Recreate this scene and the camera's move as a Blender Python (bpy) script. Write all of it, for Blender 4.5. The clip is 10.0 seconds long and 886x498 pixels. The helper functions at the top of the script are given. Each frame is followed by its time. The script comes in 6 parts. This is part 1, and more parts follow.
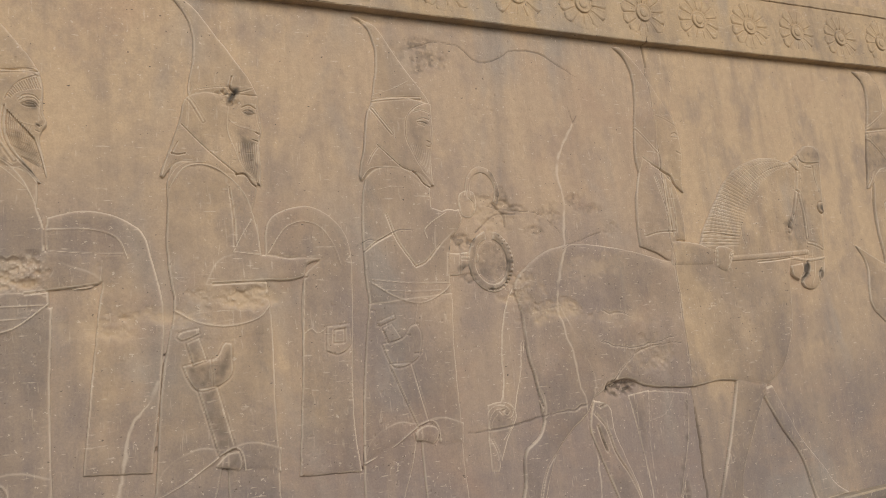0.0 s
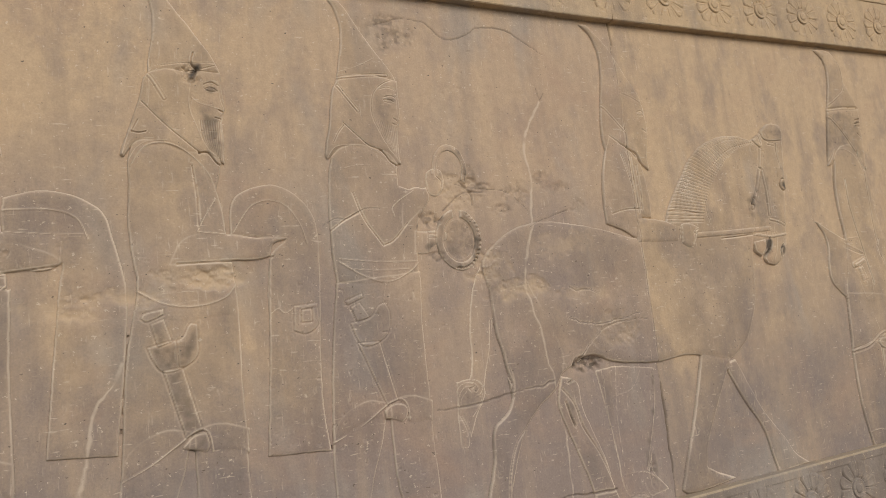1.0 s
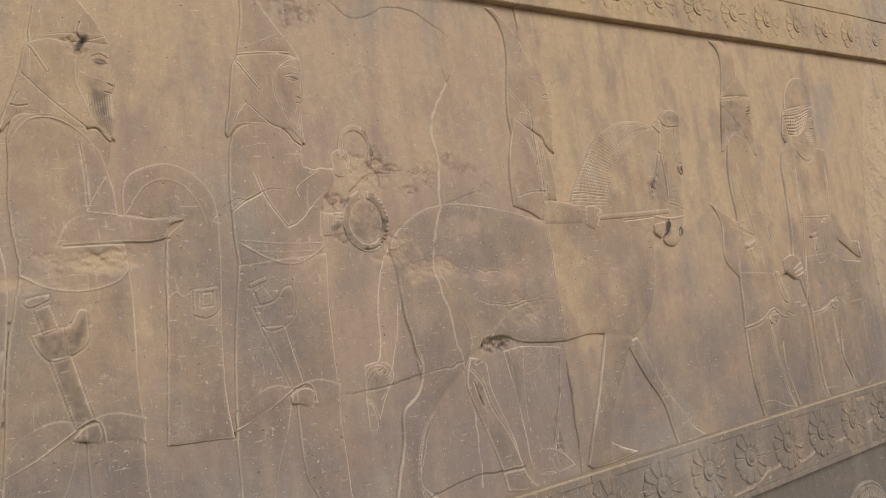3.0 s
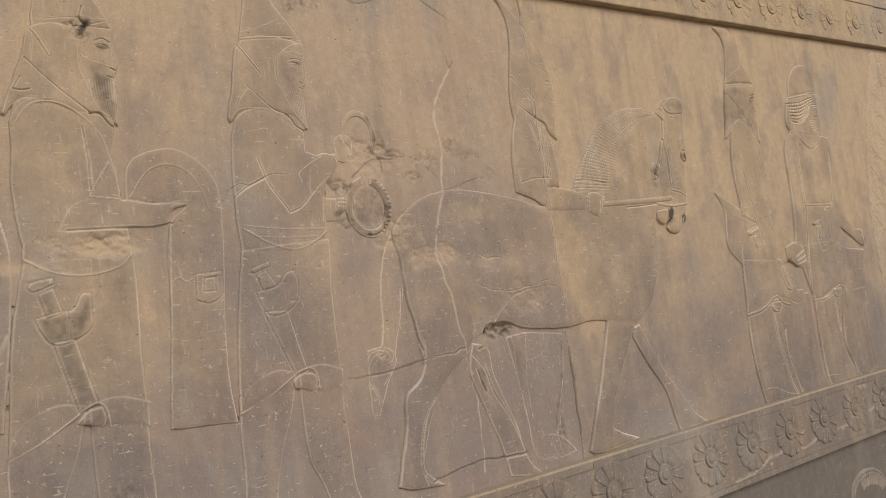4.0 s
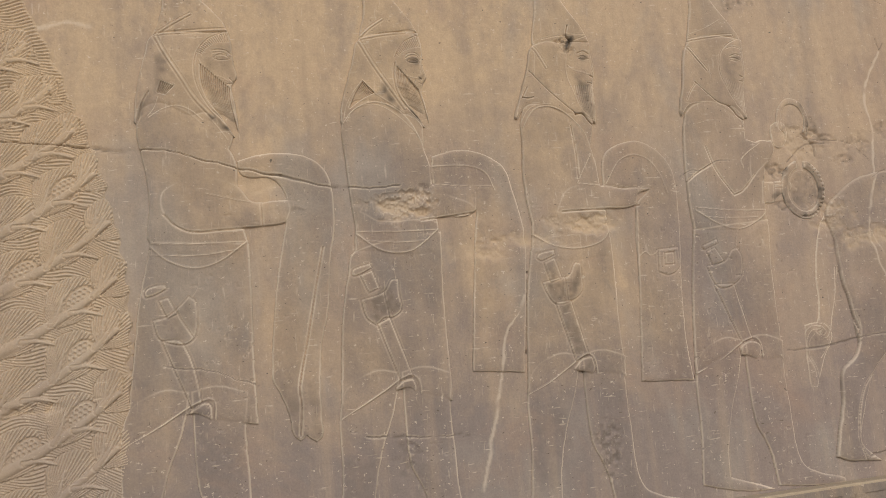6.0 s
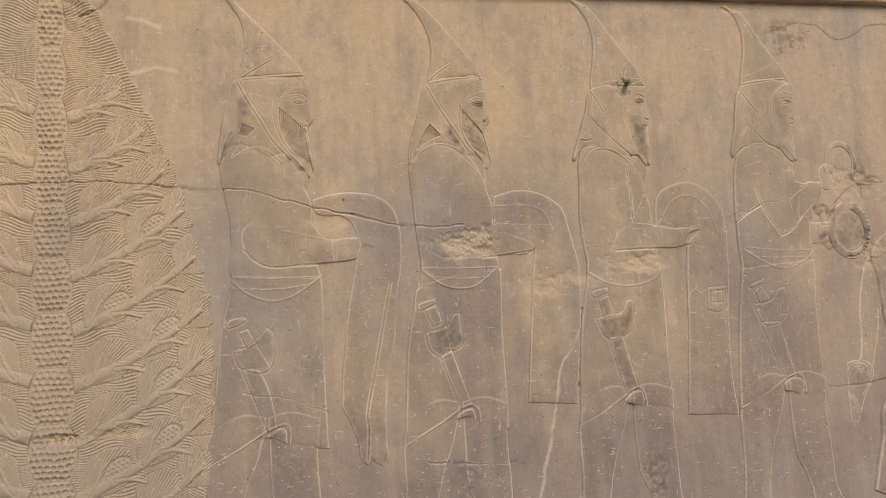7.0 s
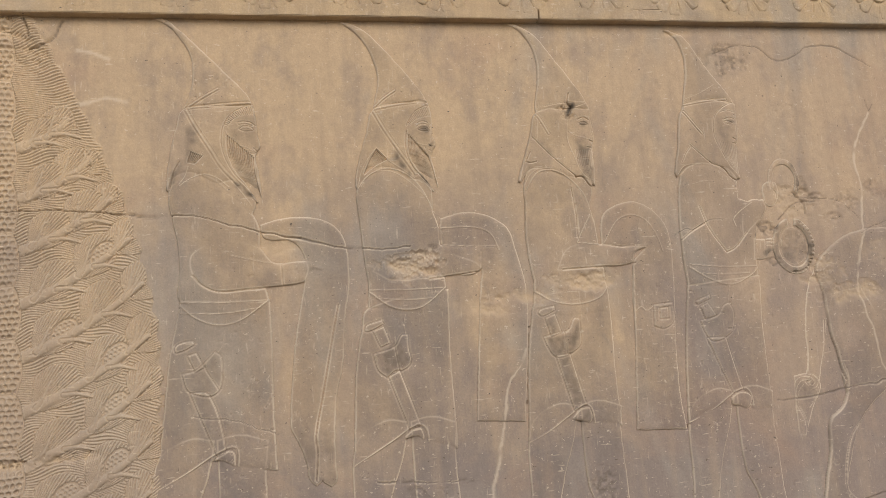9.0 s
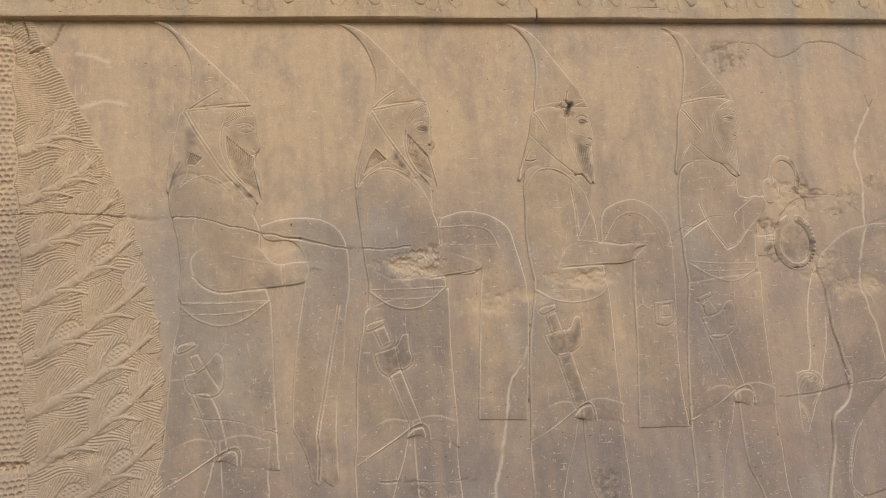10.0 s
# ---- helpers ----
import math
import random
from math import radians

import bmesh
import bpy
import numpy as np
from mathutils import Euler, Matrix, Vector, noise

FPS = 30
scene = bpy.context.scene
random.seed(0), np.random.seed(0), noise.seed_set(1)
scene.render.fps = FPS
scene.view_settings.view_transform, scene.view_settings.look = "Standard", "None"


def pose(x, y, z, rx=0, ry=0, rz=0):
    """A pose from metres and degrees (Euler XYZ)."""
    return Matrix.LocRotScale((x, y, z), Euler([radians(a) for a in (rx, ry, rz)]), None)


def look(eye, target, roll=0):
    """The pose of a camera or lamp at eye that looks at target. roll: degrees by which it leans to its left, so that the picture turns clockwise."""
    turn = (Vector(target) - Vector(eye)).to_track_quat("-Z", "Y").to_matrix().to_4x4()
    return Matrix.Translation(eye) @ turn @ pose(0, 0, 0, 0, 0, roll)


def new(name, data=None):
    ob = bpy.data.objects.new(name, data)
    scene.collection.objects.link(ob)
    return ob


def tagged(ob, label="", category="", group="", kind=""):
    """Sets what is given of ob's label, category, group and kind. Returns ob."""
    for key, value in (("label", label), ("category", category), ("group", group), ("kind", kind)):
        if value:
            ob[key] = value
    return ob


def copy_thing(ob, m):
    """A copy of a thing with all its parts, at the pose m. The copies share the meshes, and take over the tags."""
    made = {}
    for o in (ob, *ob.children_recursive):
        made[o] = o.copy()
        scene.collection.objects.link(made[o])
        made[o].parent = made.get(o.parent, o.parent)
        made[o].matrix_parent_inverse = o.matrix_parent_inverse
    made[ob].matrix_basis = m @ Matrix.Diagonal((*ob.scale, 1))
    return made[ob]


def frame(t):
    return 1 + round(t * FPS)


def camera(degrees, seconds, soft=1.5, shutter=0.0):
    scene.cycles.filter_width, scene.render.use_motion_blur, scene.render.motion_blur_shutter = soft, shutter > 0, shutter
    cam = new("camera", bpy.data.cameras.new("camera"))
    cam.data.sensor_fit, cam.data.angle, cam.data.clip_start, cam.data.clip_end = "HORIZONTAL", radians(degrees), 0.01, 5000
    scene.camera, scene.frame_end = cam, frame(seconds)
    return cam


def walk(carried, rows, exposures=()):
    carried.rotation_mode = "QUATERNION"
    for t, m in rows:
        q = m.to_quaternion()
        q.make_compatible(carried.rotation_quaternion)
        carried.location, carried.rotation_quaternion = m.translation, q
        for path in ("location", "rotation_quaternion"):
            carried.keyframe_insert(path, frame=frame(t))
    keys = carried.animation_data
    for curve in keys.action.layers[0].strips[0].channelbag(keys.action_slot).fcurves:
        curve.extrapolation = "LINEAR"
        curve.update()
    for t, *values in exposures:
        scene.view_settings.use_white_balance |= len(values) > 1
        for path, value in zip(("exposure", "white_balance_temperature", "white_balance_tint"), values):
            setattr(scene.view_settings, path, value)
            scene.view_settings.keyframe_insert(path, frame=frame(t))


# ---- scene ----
cam = camera(61.4, 10.0, soft=0.9)
PATH = [
    (0, (0.763, -1.115, 1.346), (1.627, 0.662, 1.653), -5.7),
    (0.5, (0.773, -1.113, 1.341), (1.68, 0.65, 1.604), -6.1),
    (1, (0.767, -1.113, 1.34), (1.702, 0.637, 1.591), -6.5),
    (1.5, (0.77, -1.111, 1.334), (1.763, 0.609, 1.569), -7.1),
    (2, (0.777, -1.112, 1.329), (1.862, 0.554, 1.549), -7.7),
    (2.5, (0.781, -1.109, 1.326), (1.911, 0.528, 1.535), -7.8),
    (4, (0.78, -1.105, 1.313), (1.904, 0.539, 1.492), -7.7),
    (4.5, (0.772, -1.107, 1.312), (1.877, 0.552, 1.474), -7.6),
    (5, (0.74, -1.115, 1.307), (1.792, 0.578, 1.465), -7.4),
    (5.5, (0.599, -1.132, 1.309), (1.333, 0.718, 1.502), -6.1),
    (6, (0.455, -1.142, 1.308), (0.909, 0.793, 1.54), -4.9),
    (6.2, (0.436, -1.162, 1.323), (0.839, 0.783, 1.55), -4.7),
    (7.3, (0.376, -1.212, 1.391), (0.777, 0.737, 1.593), -3.2),
    (7.5, (0.38, -1.22, 1.392), (0.788, 0.726, 1.601), -3.2),
    (8, (0.4, -1.208, 1.396), (0.83, 0.733, 1.614), -3.5),
    (8.5, (0.425, -1.221, 1.39), (0.863, 0.716, 1.625), -4.0),
    (9, (0.457, -1.24, 1.38), (0.866, 0.702, 1.634), -4.4),
    (9.5, (0.465, -1.253, 1.379), (0.859, 0.692, 1.634), -4.6),
    (10, (0.464, -1.242, 1.372), (0.861, 0.701, 1.636), -4.9),
]
walk(cam, [(t, look(eye, target, roll)) for t, eye, target, roll in PATH],
     exposures=((0, -0.04), (2, -0.09), (5.2, -0.10), (6.2, -0.03), (7.5, 0.03), (10, 0.05)))


# ---- light ----
SUN_EL, SUN_AZ = 29, 14
world = bpy.data.worlds.new("sky")
scene.world = world
world.use_nodes = True
wn = world.node_tree.nodes
sky = wn.new("ShaderNodeTexSky")
sky.sky_type, sky.sun_disc = "NISHITA", False
sky.sun_elevation, sky.sun_rotation = radians(SUN_EL), radians(180 + SUN_AZ)
world.node_tree.links.new(sky.outputs[0], wn["Background"].inputs[0])
wn["Background"].inputs[1].default_value = 0.085
sun = new("sun", bpy.data.lights.new("sun", "SUN"))
sun.data.energy, sun.data.angle, sun.data.color = 2.42, radians(38), (1.0, 0.89, 0.78)
sun.matrix_world = look((-4.0 * math.sin(radians(-SUN_AZ)), -4.0 * math.cos(radians(SUN_AZ)), 4.2 * math.tan(radians(SUN_EL))), (0, 0, 0))


# ---- materials ----
def node(nt, kind, **values):
    n = nt.nodes.new("ShaderNode" + kind)
    for key, value in values.items():
        n.inputs[key].default_value = value
    return n


def stone(name, warm, grey, pale, low=0.5, shift=0.0):
    """Limestone: grey and ochre patina in patches, darker towards the bottom, fine grain, pale and dark specks, pits;
    two vertex marks: pale mortar, and dark grime with shade painted into hollows.
    """
    m = bpy.data.materials.new(name)
    m.use_nodes = True
    nt = m.node_tree
    link, bsdf = nt.links.new, nt.nodes["Principled BSDF"]
    pos = node(nt, "NewGeometry").outputs["Position"]

    def noise_at(scale, detail, rough=0.6, stretch=None, warp=0.0):
        n = node(nt, "TexNoise", Scale=scale, Detail=detail, Roughness=rough, Distortion=warp)
        if stretch:
            mp = node(nt, "Mapping", Scale=stretch)
            link(pos, mp.inputs[0])
            link(mp.outputs[0], n.inputs["Vector"])
        else:
            link(pos, n.inputs["Vector"])
        return n.outputs["Fac"]

    def ramp(value, a, b):
        n = node(nt, "MapRange")
        n.inputs["From Min"].default_value, n.inputs["From Max"].default_value = a, b
        link(value, n.inputs["Value"])
        return n.outputs["Result"]

    def mix(fac, a, b, kind="MIX"):
        n = nt.nodes.new("ShaderNodeMix")
        n.data_type, n.blend_type = "RGBA", kind
        for socket, value in ((n.inputs[0], fac), (n.inputs[6], a), (n.inputs[7], b)):
            if isinstance(value, (tuple, float, int)):
                socket.default_value = (*value, 1) if isinstance(value, tuple) else value
            else:
                link(value, socket)
        return n.outputs[2]

    def add(a, b, f=1.0):
        n = nt.nodes.new("ShaderNodeMath")
        n.operation = "MULTIPLY_ADD"
        link(b, n.inputs[0])
        n.inputs[1].default_value = f
        link(a, n.inputs[2])
        return n.outputs[0]

    patch = noise_at(2.6, 9, 0.68, (1, 1, 0.8), 0.4)
    split = node(nt, "SeparateXYZ")
    link(pos, split.inputs[0])
    # greyer and darker below: patina, with weaker light low down put into it
    height = ramp(split.outputs[2], 1.35 - low * 0.5, 1.35 + low)
    slab = ramp(split.outputs[0], 1.7985, 1.8015)
    col = mix(ramp(add(add(patch, height, 0.42), slab, shift), 0.56, 0.86), grey, warm)
    col = mix(ramp(noise_at(7, 6, 0.7, (1.3, 1, 0.8)), 0.5, 0.78), col, tuple(0.98 * c for c in grey))
    if shift:
        # one slab is pinker and greyer than its neighbours
        pinker = node(nt, "Math")
        pinker.operation = "SUBTRACT"
        link(ramp(split.outputs[0], 0.95, 1.3), pinker.inputs[0])
        link(slab, pinker.inputs[1])
        col = mix(add(pinker.outputs[0], pinker.outputs[0], -0.72), col, (0.35, 0.275, 0.235))
    streak = noise_at(9, 7, 0.68, (3.2, 1, 0.2))
    col = mix(add(ramp(streak, 0.55, 0.8), ramp(streak, 0.55, 0.8), -0.75), col, (0.36, 0.29, 0.21))
    bluish = noise_at(3.1, 4, 0.6, (1.3, 1, 0.6), 0.6)
    col = mix(add(ramp(bluish, 0.55, 0.66), ramp(bluish, 0.55, 0.66), -0.4), col, (0.315, 0.285, 0.25))
    rosy = noise_at(4.3, 6, 0.65, (0.8, 1, 1.1), 0.8)
    col = mix(add(ramp(rosy, 0.54, 0.74), ramp(rosy, 0.54, 0.74), -0.55), col, (0.38, 0.262, 0.19))
    smear = noise_at(1, 5, 0.6, (26, 26, 1.6))
    col = mix(add(ramp(smear, 0.5, 0.8), ramp(smear, 0.5, 0.8), -0.62), col, tuple(0.8 * c for c in grey))
    col = mix(add(ramp(smear, 0.48, 0.25), ramp(smear, 0.48, 0.25), -0.7), col, tuple(1.12 * c for c in warm))
    scratch = noise_at(1, 2, 0.5, (250, 250, 34))
    col = mix(add(ramp(scratch, 0.66, 0.74), ramp(scratch, 0.66, 0.74), -0.66), col, pale)
    nick = noise_at(1, 2, 0.5, (40, 40, 230))
    col = mix(add(ramp(nick, 0.67, 0.74), ramp(nick, 0.67, 0.74), -0.5), col, pale)
    grain = noise_at(330, 2, 0.7)
    col = mix(0.26, col, mix(ramp(grain, 0.3, 0.7), (0.36, 0.36, 0.36), (0.64, 0.64, 0.64)), "OVERLAY")
    col = mix(0.3, col, mix(ramp(noise_at(60, 6, 0.75), 0.32, 0.68), (0.36, 0.36, 0.37), (0.63, 0.62, 0.6)), "OVERLAY")
    fleck = noise_at(150, 3, 0.6, (0.9, 1, 1.1))
    col = mix(add(ramp(fleck, 0.664, 0.684), ramp(fleck, 0.664, 0.684), -0.38), col, pale)
    col = mix(ramp(noise_at(160, 2, 0.5, (0.8, 1, 1.3)), 0.715, 0.745), col, (0.15, 0.12, 0.095))
    at = nt.nodes.new("ShaderNodeAttribute")
    at.attribute_name = "wear_shade"
    marks = node(nt, "SeparateColor")
    link(at.outputs["Color"], marks.inputs[0])
    col = mix(marks.outputs[0], col, tuple(1.12 * c for c in pale))
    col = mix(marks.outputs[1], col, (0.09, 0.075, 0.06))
    col = mix(marks.outputs[2], col, (0.54, 0.415, 0.275))
    link(col, bsdf.inputs["Base Color"])
    bsdf.inputs["Roughness"].default_value = 0.82
    bsdf.inputs["Specular IOR Level"].default_value = 0.25
    relief = add(add(add(noise_at(280, 3, 0.6), noise_at(30, 5, 0.6), 0.8), fleck, 0.5), scratch, 0.4)
    bump = node(nt, "Bump", Strength=0.4, Distance=0.0012)
    link(relief, bump.inputs["Height"])
    link(bump.outputs[0], bsdf.inputs["Normal"])
    return m


LIMESTONE = stone("carved_limestone", (0.475, 0.36, 0.24), (0.238, 0.200, 0.180), (0.62, 0.53, 0.42), shift=0.12)
BAND_STONE = stone("border_limestone", (0.47, 0.355, 0.225), (0.215, 0.182, 0.155), (0.55, 0.46, 0.36))
# dusty stone, paled further to put skylight on the ledge into its colour
SKYLIT_DUSTY_STONE = stone("skylit_dusty_limestone", (0.52, 0.42, 0.29), (0.40, 0.33, 0.24), (0.6, 0.5, 0.38))
# darker limestone for the lower register, with its shade put into the colour
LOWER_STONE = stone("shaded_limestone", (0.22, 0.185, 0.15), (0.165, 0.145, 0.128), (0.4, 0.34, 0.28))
# unseen paving, darkened so that less light bounces onto undersides
GROUND_STONE = stone("paving_limestone", (0.25, 0.19, 0.13), (0.20, 0.165, 0.13), (0.4, 0.33, 0.25))


# ---- carving ----
_lattice = np.random.RandomState(7).rand(256, 256)


def value_noise(x, z, size):
    """Smooth noise between 0 and 1 with cells of the given size."""
    u, v = x / size + 50.3, z / size + 31.7
    i, j = np.floor(u).astype(int), np.floor(v).astype(int)
    f, g = u - i, v - j
    f, g = f * f * (3 - 2 * f), g * g * (3 - 2 * g)
    a = lambda p, q: _lattice[p % 256, q % 256]
    return (a(i, j) * (1 - f) + a(i + 1, j) * f) * (1 - g) + (a(i, j + 1) * (1 - f) + a(i + 1, j + 1) * f) * g


def smooth(points, closed, steps=5):
    """A rounded curve through the points."""
    p = [np.array(q, float) for q in points]
    n = len(p)
    if n < 3:
        return np.array(p)
    out = []
    for i in range(n if closed else n - 1):
        a, b, c, d = (p[(i + k) % n] if closed else p[min(max(i + k, 0), n - 1)] for k in (-1, 0, 1, 2))
        e = np.linalg.norm(c - b) + 1e-9
        u, v = c - a, d - b
        u, v = u / (np.linalg.norm(u) + 1e-9) * e, v / (np.linalg.norm(v) + 1e-9) * e
        # sharp turns stay corners
        u = c - b if np.dot(b - a, c - b) < 0.35 * np.linalg.norm(b - a) * e else u
        v = c - b if np.dot(c - b, d - c) < 0.35 * np.linalg.norm(d - c) * e else v
        for s in np.linspace(0, 1, steps, endpoint=False):
            out.append((2 * s ** 3 - 3 * s * s + 1) * b + (s ** 3 - 2 * s * s + s) * u + (3 * s * s - 2 * s ** 3) * c + (s ** 3 - s * s) * v)
    if not closed:
        out.append(p[-1])
    return np.array(out)


def resample(points, count):
    c = smooth(points, False)
    run = np.r_[0, np.cumsum(np.linalg.norm(np.diff(c, axis=0), axis=1))]
    at = np.linspace(0, run[-1], count)
    return np.stack([np.interp(at, run, c[:, 0]), np.interp(at, run, c[:, 1])], 1)


SUNK = -0.004


class Relief:
    """A piece of carved stone face: heights above the wall over a grid of x and z."""

    def __init__(self, x0, x1, z0, z1, step, base=SUNK):
        self.xs, self.zs = np.arange(x0, x1 + step, step), np.arange(z0, z1 + step, step)
        self.x, self.z = np.meshgrid(self.xs, self.zs, indexing="ij")
        self.h = np.full(self.x.shape, base)
        self.wear_shade = np.zeros((*self.x.shape, 3))
        self.step, self.boost = step, 1.0

    def patch_of(self, pts, pad):
        lo, hi = pts.min(0) - pad, pts.max(0) + pad
        i = slice(max(np.searchsorted(self.xs, lo[0]) - 1, 0), np.searchsorted(self.xs, hi[0]) + 1)
        j = slice(max(np.searchsorted(self.zs, lo[1]) - 1, 0), np.searchsorted(self.zs, hi[1]) + 1)
        return i, j

    def away(self, pts, w, closed):
        """Distance from a curve; with closed, positive inside."""
        x, z = self.x[w], self.z[w]
        best, inside = np.full(x.shape, 9.0), np.zeros(x.shape, bool)
        for a, b in zip(pts, np.roll(pts, -1, 0)) if closed else zip(pts[:-1], pts[1:]):
            e = b - a
            t = np.clip(((x - a[0]) * e[0] + (z - a[1]) * e[1]) / (e @ e + 1e-12), 0, 1)
            best = np.minimum(best, (x - a[0] - t * e[0]) ** 2 + (z - a[1] - t * e[1]) ** 2)
            if closed and a[1] != b[1]:
                inside ^= ((a[1] > z) != (b[1] > z)) & (x < (b[0] - a[0]) * (z - a[1]) / (b[1] - a[1]) + a[0])
        d = np.sqrt(best)
        return np.where(inside, d, -d) if closed else d

    def fill(self, points, height, edge, rounded=True):
        """Raise an outlined part off the wall, with a rounded shoulder and a slight swell."""
        pts = smooth(points, True) if rounded else np.array(points, float)
        w = self.patch_of(pts, 0.012)
        height = self.boost * (0.0046 + 0.35 * (height - 0.005))
        d = self.away(pts, w, True) + 0.0012 * (value_noise(self.x[w], self.z[w], 0.012) - 0.5)
        crisp, round_ = np.clip(d / (0.16 * edge + 0.0014), 0, 1), np.clip(d / (0.012 * self.boost + edge * 0.5), 0, 1)
        up = height * (0.36 * np.sqrt(1 - (1 - crisp) ** 2) + 0.64 * np.sqrt(1 - (1 - round_) ** 2))
        up = np.where(d > 0, up, np.maximum(d * 2.5, SUNK))
        self.h[w] = np.maximum(self.h[w], up)
        # dust lodged along the cut edge
        dust = np.exp(-((d - 0.0008) / 0.0012) ** 2) * np.clip(1.9 * value_noise(self.x[w], self.z[w], 0.045) - 0.45, 0, 1)
        self.wear_shade[w][..., 0] = np.maximum(self.wear_shade[w][..., 0] * (d < 0.002), 0.44 * dust)

    def lift(self, points, height, edge):
        """Raise an outlined part further off what is carved there."""
        pts = smooth(points, True, 4)
        w = self.patch_of(pts, 0.004)
        d = self.away(pts, w, True)
        s = np.clip(d / 0.0012 + 0.1, 0, 1)
        self.h[w] += (0.8 * height * np.sqrt(1 - (1 - s) ** 2) - 0.0014 * np.exp(-((d + 0.0007) / 0.0012) ** 2)) * (self.h[w] > -0.003)

    def line(self, points, width, height, worn=0.5, rounded=True):
        """A raised (or cut, where negative) line along a curve, worn away in places."""
        pts = smooth(points, False, 4) if rounded else np.array(points, float)
        w = self.patch_of(pts, width * 1.5)
        d = self.away(pts, w, False)
        fade = 1 - worn * value_noise(self.x[w], self.z[w], 0.03)
        self.h[w] += (1.6 if height > 0 else 3.4) * height * np.exp(-(d / (0.25 * width + 0.0001)) ** 2) * fade * (self.h[w] > -0.003)

    def cord(self, points, width):
        """A raised cord between two fine grooves."""
        pts = smooth(points, False, 4)
        w = self.patch_of(pts, width * 1.5)
        d = self.away(pts, w, False) / width
        worn = 1 - 0.45 * value_noise(self.x[w], self.z[w], 0.03)
        self.h[w] += (0.0011 * np.exp(-(d / 0.28) ** 2) - 0.0015 * np.exp(-((d - 0.62) / 0.22) ** 2)) * max(1.0, width / 0.005) * worn * (self.h[w] > -0.003)

    def ridge(self, points, w0, w1, rise, base=None):
        """A raised rib that tapers from one half-width to the other."""
        pts = smooth(points, False, 4)
        w = self.patch_of(pts, max(w0, w1) * 1.2)
        best = np.full(self.x[w].shape, 9.0)
        for k, (a, b) in enumerate(zip(pts[:-1], pts[1:])):
            e = b - a
            t = np.clip(((self.x[w] - a[0]) * e[0] + (self.z[w] - a[1]) * e[1]) / (e @ e + 1e-12), 0, 1)
            wide = w0 + (w1 - w0) * (k + t) / (len(pts) - 1)
            best = np.minimum(best, np.hypot(self.x[w] - a[0] - t * e[0], self.z[w] - a[1] - t * e[1]) / wide)
        up = np.sqrt(np.clip(1 - best ** 2, 0, 1))
        if base is not None:
            self.h[w] = np.where((best < 1) & (self.h[w] > -0.001), base + rise * up, self.h[w])
            return
        self.h[w] += (rise * up - 0.0006 * np.exp(-((best - 1.1) / 0.2) ** 2)) * (self.h[w] > -0.003)

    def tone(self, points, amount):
        """Darker colour on a carved detail: settled grime, and shade painted into hollows."""
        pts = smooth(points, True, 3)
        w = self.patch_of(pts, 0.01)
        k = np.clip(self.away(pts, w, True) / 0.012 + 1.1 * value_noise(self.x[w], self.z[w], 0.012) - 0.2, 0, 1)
        self.wear_shade[w][..., 1] = np.maximum(self.wear_shade[w][..., 1], 1.65 * amount * k * (0.5 + 0.7 * value_noise(self.x[w], self.z[w], 0.007)))

    def strands(self, a, b, count, width, height):
        """Lines side by side from one edge to the other."""
        a, b = resample(a, 8), resample(b, 8)
        for k in range(count):
            s = (k + 0.5) / count
            self.line(a * (1 - s) + b * s, width, 2.2 * height, 0.3, False)

    def hatch(self, a, b, count, width, height):
        """Short lines across, from one edge to the other."""
        for p, q in zip(resample(a, count), resample(b, count)):
            self.line([p, (p + q) / 2, q], width, 1.4 * height, 0.4, False)

    def age(self):
        """The wall's own damage, which runs over figures and ground alike: uneven dressing, cracks, pale fills, broken strips, dark crust."""
        on = self.h > -0.003
        n = value_noise(self.x, self.z, 0.11) - 0.5 + 0.5 * (value_noise(self.x, self.z, 0.037) - 0.5)
        self.h += 0.0016 * n * on
        pits = np.clip(value_noise(self.x, self.z, 0.006) - 0.85, 0, 1) * np.clip(value_noise(self.x, self.z, 0.15) * 2 - 0.7, 0, 1)
        self.h -= 0.012 * pits * on
        for points, width, depth in CRACKS:
            pts = wander(points, 0.0017)
            w = self.patch_of(pts, 0.02)
            d = self.away(pts, w, False)
            gap = width * (0.15 + 1.2 * value_noise(self.x[w], self.z[w], 0.05))
            wide = np.maximum(0.6 * gap, 0.3 * self.step)
            k = np.exp(-(d / wide) ** 2) * np.clip(gap / wide, 0, 1)
            self.h[w] -= depth * k * on[w]
            # the gap's darkness is put into the colour as well
            self.wear_shade[w][..., 1] = np.maximum(self.wear_shade[w][..., 1], 0.6 * k)
        for points, width, rise in FILLS:
            pts = wander(points, 0.002)
            w = self.patch_of(pts, 0.03)
            d = self.away(pts, w, False)
            gap = 0.8 * width * (0.2 + 1.0 * value_noise(self.x[w], self.z[w], 0.03) + 0.7 * value_noise(self.x[w], self.z[w], 0.007))
            k = np.clip(1.7 - 1.5 * d / gap, 0, 1) * np.clip(3.2 * value_noise(self.x[w] + 7, self.z[w], 0.018) - 0.1, 0, 1)
            self.h[w] += rise * k * on[w] * (0.5 + value_noise(self.x[w], self.z[w], 0.006))
            self.wear_shade[w][..., 0] = np.maximum(self.wear_shade[w][..., 0], 0.42 * k)
        for x, z, rx, rz, depth, channel, amount in SCARS:
            w = self.patch_of(np.array([(x - rx, z - rz), (x + rx, z + rz)]), 0.02)
            u, v = (self.x[w] - x) / rx, (self.z[w] - z) / rz
            ragged = value_noise(self.x[w], self.z[w], 0.02) + 0.6 * value_noise(self.x[w], self.z[w], 0.007)
